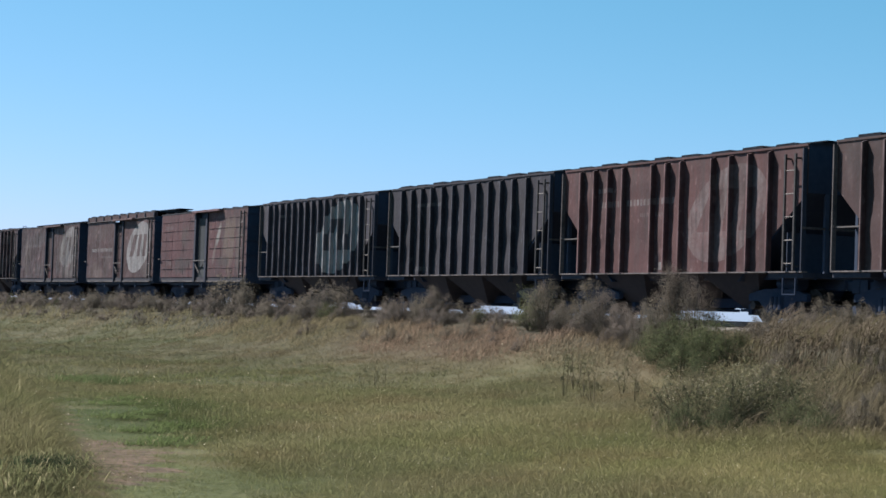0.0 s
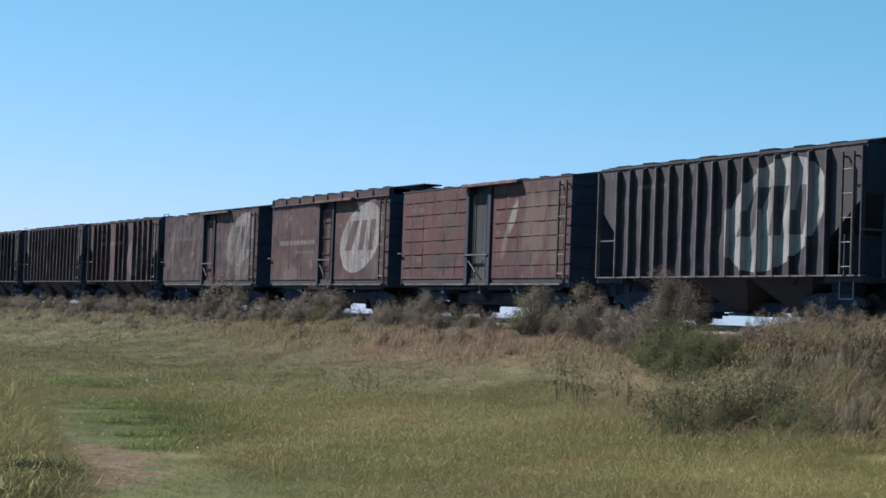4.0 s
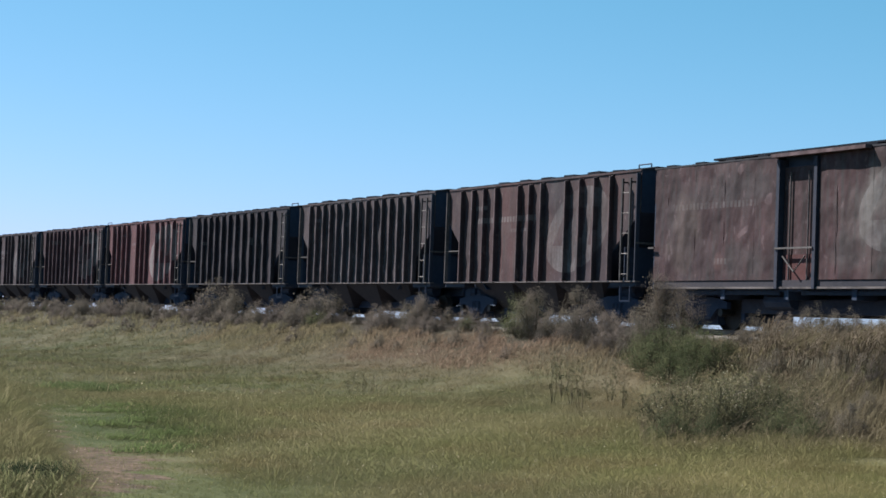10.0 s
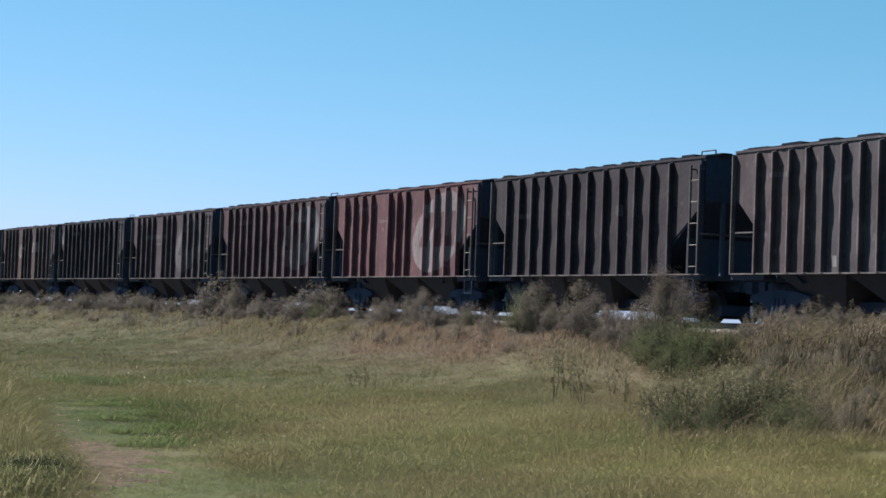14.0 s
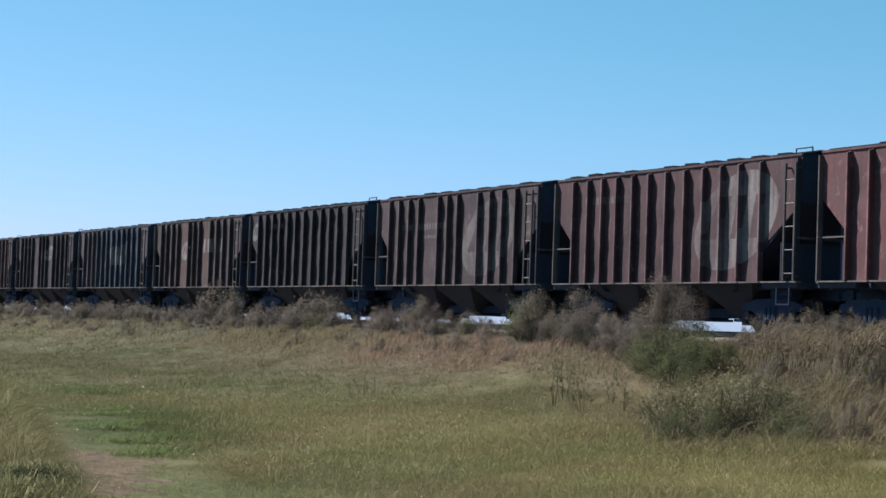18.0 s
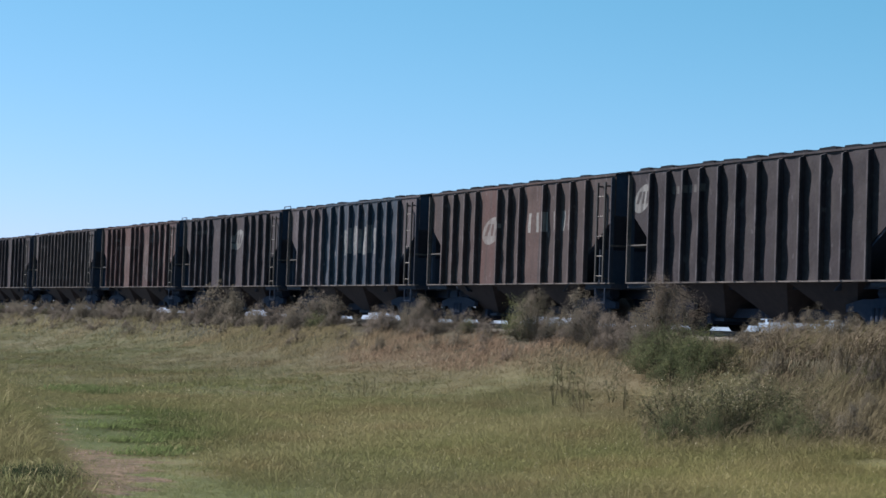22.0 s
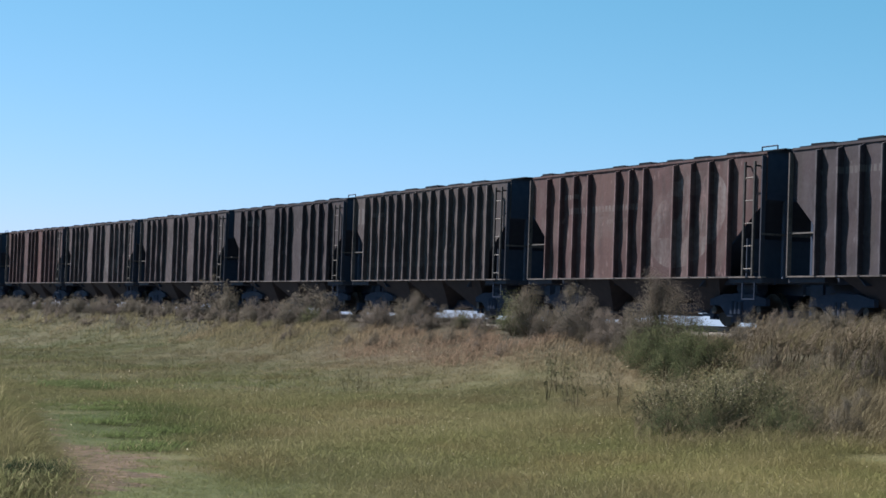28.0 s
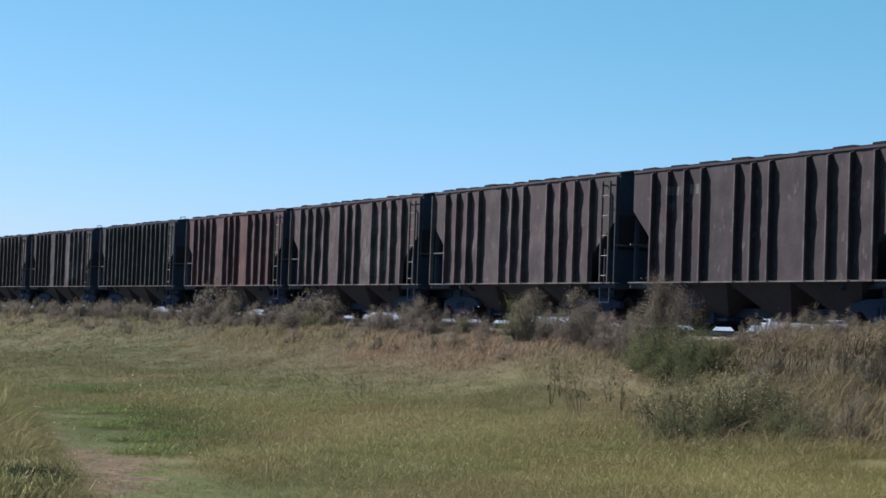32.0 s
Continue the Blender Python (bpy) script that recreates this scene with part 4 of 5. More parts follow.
    h(-178.39, car_paint(13, (0.158, 0.102, 0.094), disc=BIG, bars=((1.8, 5.4, 3.05, 3.25, 0.4), (3.4, 4.5, 2.75, 2.86, 0.5)), wear=0.5, ghost=0.38), RIBS_434, 13, "mud-brown ribbed hopper wagon with a pale roundel and lettering")
    h(-190.48, car_paint(14, (0.056, 0.040, 0.046), (0.047, 0.034, 0.040), discs=((0.55, 3.45, 0.36, 0.38),), bars=((1.6, 3.4, 3.5, 3.7, 0.35),)), RIBS_12, 14, "dark brown hopper wagon with a sagging roof and small roundel", sag=0.14)
    h(-202.33, car_paint(15, (0.131, 0.085, 0.07), (0.105, 0.082, 0.070), discs=((4.1, 2.85, 0.52, 0.42),), zones=((3.4, 4.6, (0.21, 0.105, 0.075)), (6.2, 7.0, (0.20, 0.12, 0.085))),
                      blocks=tuple((6.35 + 0.48 * k, 6.5 + 0.48 * k, 2.72, 3.30) for k in range(6)), wear=0.45), RIBS_434, 15, "patched brown hopper wagon with a roundel and tall lettering")
    blue = (0.034, 0.094, 0.135)
    h(-214.29, car_paint(16, (0.195, 0.165, 0.155), zones=((3.3, 9.65, blue),), bars=((1.6, 2.9, 3.45, 3.66, -0.25),),
                      blocks=tuple((5.05 + 0.42 * k, 5.30 + 0.42 * k, 2.3 + 0.05 * (k % 2), 3.22 + 0.06 * (k % 3)) for k in range(7)), wear=0.75, streak=0.5), RIBS_12, 16, "grey hopper wagon repainted blue with blocky white lettering")
    h(-226.25, car_paint(17, (0.088, 0.073, 0.078), PURPLE, discs=((6.4, 3.15, 0.5, 0.42),), bars=((1.6, 3.4, 3.5, 3.66, 0.25),), streak=0.6), RIBS_434, 17, "dark grimy hopper wagon with one small roundel")
    h(-238.26, car_paint(18, (0.215, 0.109, 0.088), disc=BIG, bars=NAME, zones=((3.3, 4.6, (0.23, 0.125, 0.09)),), wear=0.85, streak=0.4, ghost=0.4, dust=0.3), RIBS_434, 18, "faded red-brown ribbed hopper wagon with a worn roundel")
    h(-250.62, car_paint(19, (0.157, 0.119, 0.097), (0.12, 0.105, 0.092), bars=((0.2, 0.75, 3.2, 3.75, 0.3), (1.2, 2.4, 3.4, 3.55, 0.25), (1.0, 9.8, 1.66, 1.82, 0.12)), streak=0.45, dust=0.3), RIBS_15, 19, "grey-tan closely ribbed hopper wagon with pale dust bands", tall=0.02)
    h(-262.5, car_paint(20, (0.088, 0.057, 0.06), (0.072, 0.054, 0.054), bars=((1.5, 2.2, 3.45, 3.68, 0.35), (2.5, 3.1, 3.45, 3.7, 0.5))), RIBS_434, 20, "dark purple-brown hopper wagon with wide plain panels", dark_end=True, tall=-0.02)
    h(-274.22, car_paint(21, (0.172, 0.12, 0.106), (0.11, 0.088, 0.078), streak=0.45, dust=0.3), RIBS_434, 21, "grey-brown ribbed hopper wagon bare of any lettering")
    h(-286.1, car_paint(22, (0.184, 0.126, 0.11), (0.125, 0.098, 0.084), disc=(7.9, 2.65, 1.35, 1.15), wear=0.92, streak=0.5, ghost=0.4, dust=0.4), RIBS_434, 22, "grey-brown ribbed hopper wagon with a nearly lost roundel")
    h(-297.85, car_paint(23, (0.23, 0.116, 0.094), (0.14, 0.088, 0.074), zones=((6.0, 7.2, (0.24, 0.11, 0.08)),), streak=0.55), RIBS_434, 23, "red-brown ribbed hopper wagon with patched panels")
    h(-310.4, car_paint(24, OLIVE, (0.065, 0.07, 0.066), streak=0.5), RIBS_15, 24, "dark green-grey closely ribbed hopper wagon")
    h(-322.8, car_paint(25, (0.13, 0.105, 0.098), disc=(7.9, 2.65, 1.35, 1.15), wear=0.7, ghost=0.4), RIBS_434, 25, "dusty grey hopper wagon with a faint roundel")
    h(-334.9, car_paint(26, (0.12, 0.088, 0.08)), RIBS_12, 26, "dark brown ribbed hopper wagon at the tail of the view")


train()

# ---- grass ----
def blades(name, x0, x1, y0, y1, per_m2, width, seed, label):
    rng = np.random.default_rng(seed)
    n = int((x1 - x0) * (y1 - y0) * per_m2)
    # blades stand in small tufts
    tx, ty = rng.uniform(x0, x1, n // 7 + 1), rng.uniform(y0, y1, n // 7 + 1)
    k = rng.integers(0, len(tx), n)
    x, y = tx[k] + rng.normal(0, 0.09, n), ty[k] + rng.normal(0, 0.09, n)
    # thinner, broader blades on the outskirts of the meadow
    outskirts = (y > -0.95 * x + 2.0) | (y < -0.20 * x - 0.6)
    some = ~outskirts | (rng.random(n) < 0.22)
    x, y, outskirts = x[some], y[some], outskirts[some]
    n = len(x)
    keep = ~((rng.random(n) < bare_earth(x, y) * 0.55)) & (y < 25.9)
    x, y, outskirts = x[keep], y[keep], outskirts[keep]
    n = len(x)
    fine = width < 0.01
    h, trod, tall = grass_height(x, y)
    z = ground_z(x, y)
    stalk = rng.random(n) < 0.014
    length = h * (0.30 + 0.70 * rng.random(n) ** 0.9) * np.where(stalk, 1.35, 1.0) * (1.0 if fine else 0.9)
    a = rng.uniform(0, 2 * np.pi, n)
    lean = rng.uniform(0.7, 2.6, n) * np.where(stalk, 0.35, 1.0) * (1 - 0.35 * tall)
    lx = np.cos(a) * lean + 0.75 * (0.02 + 0.26 * tall)
    ly = np.sin(a) * lean + 0.50 * (0.02 + 0.26 * tall)
    w = width * rng.uniform(0.6, 1.3, n) * np.where(stalk, 0.6, 1.0) * np.where(outskirts, 2.0, 1.0)
    face = rng.uniform(0, 2 * np.pi, n)
    base = np.stack([x, y, z - 0.02], -1)
    mid = base + np.stack([lx * length * 0.28, ly * length * 0.28, length * np.maximum(0.25, 0.60 - 0.16 * lean)], -1)
    tip = base + np.stack([lx * length, ly * length, length * np.maximum(0.12, 1.0 - 0.42 * lean)], -1)
    side = np.stack([np.cos(face) * w, np.sin(face) * w, np.zeros(n)], -1)
    v = np.stack([base, mid - side * 0.5, mid + side * 0.5, tip], 1)
    f = np.array([(0, 2, 1), (1, 2, 3)])[None] + (np.arange(n) * 4)[:, None, None]
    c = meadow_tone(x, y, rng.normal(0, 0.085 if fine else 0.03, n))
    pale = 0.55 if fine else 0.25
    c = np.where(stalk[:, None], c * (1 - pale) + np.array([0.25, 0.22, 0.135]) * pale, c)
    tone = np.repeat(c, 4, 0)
    # seed heads: small pale flakes near the tips
    s = np.nonzero(rng.random(n) < (0.030 * (1 - 0.9 * trod) if fine else 0.003))[0]
    m = len(s)
    u, q = rng.normal(0, 1, (m, 3)), rng.normal(0, 1, (m, 3))
    u *= (width * 2.0 / np.linalg.norm(u, axis=1))[:, None]
    q *= (width * 0.8 / np.linalg.norm(q, axis=1))[:, None]
    at = tip[s] * 0.92 + mid[s] * 0.08
    hv = np.stack([at - u, at + q, at + u, at - q], 1)
    hf = np.array([(0, 1, 2), (0, 2, 3)])[None] + (np.arange(m) * 4)[:, None, None] + n * 4
    hc = np.where(rng.random((m, 1)) < 0.35, np.array([0.38, 0.34, 0.25]), np.array([0.17, 0.13, 0.085]))
    v = np.concatenate([v.reshape(-1, 3), hv.reshape(-1, 3)])
    f = np.concatenate([f.reshape(-1, 3), hf.reshape(-1, 3)])
    tone = np.concatenate([tone, np.repeat(hc, 4, 0)])
    ob = cloud(name, v.reshape(-1, 3), f.reshape(-1, 3), M_GRASS if fine else M_GRASS_FAR, tone=tone)
    tagged(ob, label, "grass", kind="stuff")
    return ob


blades("meadow_grass", -18, -10, 2.0, 15, 1900, 0.0050, 15, "fine yellow-green meadow grass at the near edge")
blades("meadow_grass", -34, -18, 3.5, 21, 1350, 0.0062, 11, "low yellow-green meadow grass with straw stalks")
blades("meadow_grass", -62, -34, 3, 25.9, 240, 0.015, 12, "soft yellow-green meadow grass running to the bank")
blades("meadow_grass", -125, -62, 8, 25.9, 110, 0.025, 13, "distant pale meadow grass beside the railway bank")
blades("bank_grass", -34, -9, 21, 25.9, 260, 0.014, 14, "rough dry grass on the railway bank")


def tussock(label, x, y, size, count, droop, seed, pale, wide=0.4, tone=(0.068, 0.079, 0.035)):
    """A grass tuft whose long blades arch over and hang down on one side."""
    rng = np.random.default_rng(seed)
    verts, faces, tones = [], [], []
    for k in range(count):
        a = rng.normal(droop, 0.65)
        length = size * rng.uniform(0.5, 1.1)
        foot = np.array([rng.normal(0, size * wide), rng.normal(0, size * wide), -0.02])
        way = np.array([math.cos(a), math.sin(a), 0.0])
        rise = rng.uniform(0.35, 0.75)
        w = np.array([-way[1], way[0], 0.0]) * rng.uniform(0.003, 0.006)
        c = np.array([0.19, 0.168, 0.100]) if rng.random() < pale else np.array(tone) * rng.uniform(0.7, 1.3)
        n0 = len(verts)
        for q in (0.0, 0.35, 0.7, 1.0):
            p = foot + way * length * q ** 1.3 + np.array([0, 0, length * rise * 2.2 * q * (1.0 - 0.85 * q)])
            p[2] = max(p[2], 0.01)
            taper = 1.0 - 0.85 * q
            verts += [p - w * taper, p + w * taper]
            tones += [c, c]
        for q in range(3):
            i0 = n0 + 2 * q
            faces += [(i0, i0 + 1, i0 + 3), (i0, i0 + 3, i0 + 2)]
    ob = cloud("grass_tussock", np.array(verts), np.array(faces), M_GRASS, tone=np.array(tones))
    ob.location = (x, y, float(ground_z(x, y)))
    return tagged(ob, label, "grass tuft", kind="stuff")


TUFT = "drooping grass tuft with pale dry blades beside the path"
# the first tone is near black: shadow of the grass hollow, given to the blades
HOLLOW_SHADE, PALE = (0.018, 0.026, 0.014), (0.080, 0.083, 0.040)
DARK, LUSH = (0.046, 0.060, 0.026), (0.058, 0.076, 0.030)
tussock(TUFT, -16.1, 4.50, 0.46, 420, 0.1, 31, 0.08, 0.30, HOLLOW_SHADE)
tussock(TUFT, -15.3, 4.18, 0.50, 420, 0.3, 32, 0.12, 0.40, PALE)
tussock(TUFT, -16.6, 4.62, 0.50, 380, 0.2, 33, 0.12, 0.35, PALE)
tussock(TUFT, -14.7, 3.98, 0.42, 340, 0.4, 38, 0.12, 0.45, PALE)
for k, (x, y) in enumerate(((-36.4, 11.0), (-35.5, 10.7), (-34.6, 10.6), (-33.6, 10.5))):
    tussock("dark green grass tuft at the edge of the path", x, y, 0.42, 520, 0.3, 40 + k, 0.04, 0.75, DARK)
for k, (far, angle) in enumerate(((21.0, 71.0), (22.0, 70.3), (23.5, 71.5), (24.5, 70.4), (25.5, 72.0), (26.5, 71.0), (28.5, 72.3), (30.0, 71.7))):
    tussock("lush green grass tuft beside the path", -far * math.sin(radians(angle)), far * math.cos(radians(angle)), 0.24, 420, 0.3, 50 + k, 0.02, 0.95, LUSH)


def tall_grass(label, x, y, height, tone, width, seed):
    """Wispy dry grass at the places given, each blade bent by the wind, some with seed heads."""
    rng = np.random.default_rng(seed)
    n = len(x)
    length = height * rng.uniform(0.45, 1.0, n)
    a = rng.uniform(0, 2 * np.pi, n)
    lean = rng.uniform(0.05, 0.75, n)
    dx, dy = (np.cos(a) * lean + 0.42) * length, (np.sin(a) * lean + 0.16) * length
    base = np.stack([x, y, ground_z(x, y) - 0.02], -1)
    mid = base + np.stack([dx * 0.3, dy * 0.3, length * 0.62], -1)
    tip = base + np.stack([dx, dy, length * (1.0 - 0.3 * lean)], -1)
    face = rng.uniform(0, 2 * np.pi, n)
    side = np.stack([np.cos(face), np.sin(face), np.zeros(n)], -1) * (width * rng.uniform(0.5, 1.2, n))[:, None]
    v = np.stack([base, mid - side * 0.5, mid + side * 0.5, tip], 1).reshape(-1, 3)
    f = (np.array([(0, 2, 1), (1, 2, 3)])[None] + (np.arange(n) * 4)[:, None, None]).reshape(-1, 3)
    c = np.repeat(tone, 4, 0)
    # feathery heads: a few flakes below each tip
    s = np.repeat(np.nonzero(rng.random(n) < 0.35)[0], 3)
    m = len(s)
    g = rng.uniform(0.0, 0.35, m)[:, None]
    at = tip[s] * (1 - g) + mid[s] * g + rng.normal(0, 0.012, (m, 3))
    u, q = rng.normal(0, 1, (m, 3)), rng.normal(0, 1, (m, 3))
    u *= (width * 1.5 / np.linalg.norm(u, axis=1))[:, None]
    q *= (width * 0.5 / np.linalg.norm(q, axis=1))[:, None]
    hv = np.stack([at - u, at + q, at + u, at - q], 1).reshape(-1, 3)
    hf = (np.array([(0, 1, 2), (0, 2, 3)])[None] + (np.arange(m) * 4)[:, None, None] + n * 4).reshape(-1, 3)
    hc = np.repeat(tone[s] * rng.uniform(1.0, 1.7, (m, 1)), 4, 0)
    ob = cloud("dry_grass", np.concatenate([v, hv]), np.concatenate([f, hf]), M_GRASS_FAR, tone=np.concatenate([c, hc]))
    return tagged(ob, label, "grass", kind="stuff")


def dry_fringes():
    rng = np.random.default_rng(61)
    rose, olive, brown = np.array([0.122, 0.088, 0.064]), np.array([0.096, 0.088, 0.050]), np.array([0.098, 0.079, 0.056])

    def blend(a, b, k):
        return (a * (1 - k[:, None]) + b * k[:, None]) * rng.uniform(0.75, 1.25, (len(k), 1))

    # along the foot of the weeds
    for x0, x1, n, w, seed in ((-60, -29, 17000, 0.013, 1), (-112, -60, 5000, 0.022, 2)):
        x = rng.uniform(x0, x1, n)
        y = 21.6 + 2.3 * rng.random(n) ** 0.8 + 0.3 * np.sin(x * 1.3)
        rosy = np.clip(0.10 + 0.9 * np.exp(-((x + 41) / 9) ** 2) + 0.4 * field_noise(x, y, 0.4, 3.0), 0, 1)
        h = (0.22 + 0.14 * smooth_step(22.0, 24.0, y)) * (1 + 0.45 * field_noise(x, y, 1.1, 5.0))
        tall_grass("wispy rosy-brown dry grass along the foot of the bank", x, y, h, blend(olive, rose, rosy), w, seed)
    # on the far shoulder, and thick on the bank at the near end
    x, y = rng.uniform(-105, -28, 4200), rng.uniform(30.4, 31.6, 4200)
    h = 0.24 * (1 + 0.6 * field_noise(x, y, 1.7, 3.0))
    tall_grass("low dry grass on the far shoulder of the track", x, y, h, blend(olive, brown, rng.random(4200)), 0.018, 5)
    x, y = rng.uniform(-31.5, -24.0, 7000), rng.uniform(23.6, 25.5, 7000)
    h = 0.66 * (1 + 0.35 * field_noise(x, y, 1.5, 1.0)) * smooth_step(-31.5, -29.5, x)
    tall_grass("tall wispy brown dry grass on the bank", x, y, h, blend(brown, olive, rng.random(7000)), 0.012, 6)
    # round the thicket
    a, far = np.radians(rng.uniform(47.2, 55.5, 11000)), rng.uniform(25.0, 35.5, 11000)
    x, y = -far * np.sin(a), far * np.cos(a)
    h = 0.62 * (1 + 0.4 * field_noise(x, y, 1.4, 2.0)) * (1 - 0.45 * smooth_step(53.0, 55.5, np.degrees(a))) * (0.35 + 0.65 * smooth_step(25.0, 29.5, far))
    tall_grass("tall wispy brown dry grass round the thicket", x, y, h, blend(brown, olive, np.clip(0.35 + 0.5 * field_noise(x, y, 0.9, 8.0), 0, 1)), 0.011, 3)


dry_fringes()


# ---- shrubs and weeds ----
def leaf_cloud(part_name, thing, rng, centre, tone, out, size, long, mat):
    """Small pointed leaves round the centres given."""
    n = len(centre)
    u = rng.normal(0, 1, (n, 3))
    u /= np.linalg.norm(u, axis=1)[:, None]
    w = np.cross(u, rng.normal(0, 1, (n, 3)))
    w /= np.linalg.norm(w, axis=1)[:, None]
    s = (size * rng.uniform(0.5, 1.5, n))[:, None]
    v = np.stack([centre - u * s * long, centre + w * s * 0.45, centre + u * s * long, centre - w * s * 0.55], 1)
    f = np.array([(0, 1, 2), (0, 2, 3)])[None] + (np.arange(n) * 4)[:, None, None]
    tones = np.repeat(np.repeat(tone[:, None], 3, 1), 4, 0)
    return tagged(cloud(part_name, v.reshape(-1, 3), f.reshape(-1, 3), mat, thing, tones, np.repeat(out, 4, 0)), kind="stuff")


def bush(name, label, height, spread, twigs, leaves, leaf, m_leaf, seed, tips=0, m_tip=None, stems=26, low=0.12, loose=0.062, m_stem=None):
    """Branching stems that end in twigs, each with its clump of leaves; seed heads on the highest."""
    rng = np.random.default_rng(seed)
    thing = new(name)
    # an uneven dome of twig ends, denser towards its skin
    a = rng.uniform(0, 2 * np.pi, twigs)
    up = rng.uniform(low, 1.0, twigs)
    lobes = 1 + 0.22 * np.sin(a * 2 + seed) + 0.16 * np.sin(a * 3 + seed * 1.7)
    r = spread * lobes * np.sqrt(np.clip(1.04 - up ** 1.7, 0.02, 1)) * rng.uniform(0.25, 1.0, twigs) ** 0.6
    top = height * up * (0.82 + 0.22 * np.sin(a * 2 + seed * 2.3) + rng.normal(0, 0.07, twigs))
    ends = np.stack([np.cos(a) * r, np.sin(a) * r, top], -1)
    bm = bmesh.new()
    for k in rng.choice(twigs, min(stems, twigs), replace=False):
        e = Vector(ends[k])
        foot = Vector((e.x * 0.22, e.y * 0.22, -0.05))
        mid = foot.lerp(e, 0.55) + Vector((-0.10 * e.x, -0.10 * e.y, 0.05 * height)) + Vector(rng.normal(0, 0.03, 3))
        tube(bm, foot, mid, 0.011, 3, 0.007)
        tube(bm, mid, e, 0.007, 3, 0.003)
        for _ in range(2):
            d = Vector(rng.normal(0, 1, 3))
            d.z = abs(d.z)
            tube(bm, mid.lerp(e, rng.uniform(0.2, 0.9)), e + d.normalized() * 0.10 * height, 0.004, 3, 0.002)
    tagged(part("stem", bm, m_stem or M_STEM, thing), kind="stuff")
    tone_of = np.clip(rng.normal(0.48, 0.17, twigs) + 0.25 * (up - 0.5), 0, 1)
    pick = rng.integers(0, twigs, leaves)
    puff = rng.uniform(0.6, 1.4, twigs)
    c = ends[pick] + rng.normal(0, 1, (leaves, 3)) * (loose * height * puff[pick])[:, None]
    c[:, 2] = np.maximum(c[:, 2], 0.01)
    out = (c - np.array([0, 0, height * 0.35])) / np.array([spread, spread, height * 0.6]) + np.array([0, 0, 0.25])
    out /= np.linalg.norm(out, axis=1)[:, None] + 1e-6
    leaf_cloud("foliage", thing, rng, c, tone_of[pick], out, leaf, 1.5, m_leaf)
    if tips:
        high = np.argsort(-up)[: max(3, twigs // 3)]
        h = ends[high]
        k = rng.integers(0, len(h), tips)
        c = h[k] + rng.normal(0, 1, (tips, 3)) * np.array([0.035, 0.035, 0.085]) * height + np.array([0, 0, 0.05 * height])
        leaf_cloud("seed_head", thing, rng, c, np.clip(rng.normal(0.5, 0.25, len(h)), 0, 1)[k], np.tile([0.0, 0.0, 1.0], (tips, 1)), leaf * 0.8, 1.3, m_tip or M_PLUME)
    return tagged(thing, label, "shrub", "weeds along the track")


def plume_grass(name, label, height, stems, seed):
    """A tuft of arching straw stalks with feathery heads."""
    rng = np.random.default_rng(seed)
    thing = new(name)
    bm = bmesh.new()
    centre, tone, out = [], [], []
    for k in range(stems):
        a = rng.uniform(0, 2 * np.pi)
        lean = Vector((0.30 + 0.25 * math.cos(a), 0.10 + 0.25 * math.sin(a), 0)) * rng.uniform(0.4, 1.4)
        h = height * rng.uniform(0.55, 1.0)
        foot = Vector((rng.normal(0, 0.16), rng.normal(0, 0.16), -0.04))
        pts = [foot + lean * h * (f ** 2) + Vector((0, 0, h * (f - 0.20 * f ** 3))) for f in (0, 0.35, 0.7, 1.0)]
        for p, q in zip(pts[:-1], pts[1:]):
            tube(bm, p, q, 0.006, 3, 0.004)
        shade = float(np.clip(rng.normal(0.45, 0.25), 0, 1))
        for _ in range(60):
            f = rng.uniform(0.0, 1.0)
            centre.append(tuple(pts[2].lerp(pts[3], f) + Vector(rng.normal(0, 0.020, 3)) - Vector((0, 0, 0.02))))
            tone.append(shade)
        for _ in range(16):
            f = rng.uniform(0, 1)
            centre.append(tuple(pts[0].lerp(pts[1], f) + Vector(rng.normal(0, 0.07, 3))))
            tone.append(0.25)
    tagged(part("stem", bm, M_STALK, thing), kind="stuff")
    centre = np.maximum(np.array(centre), [-9, -9, 0.0])
    leaf_cloud("feathery_head", thing, rng, centre, np.array(tone), np.tile([-0.2, -0.3, 0.9], (len(tone), 1)), 0.010, 2.2, M_STRAW)
    return tagged(thing, label, "tall grass", "weeds along the track")


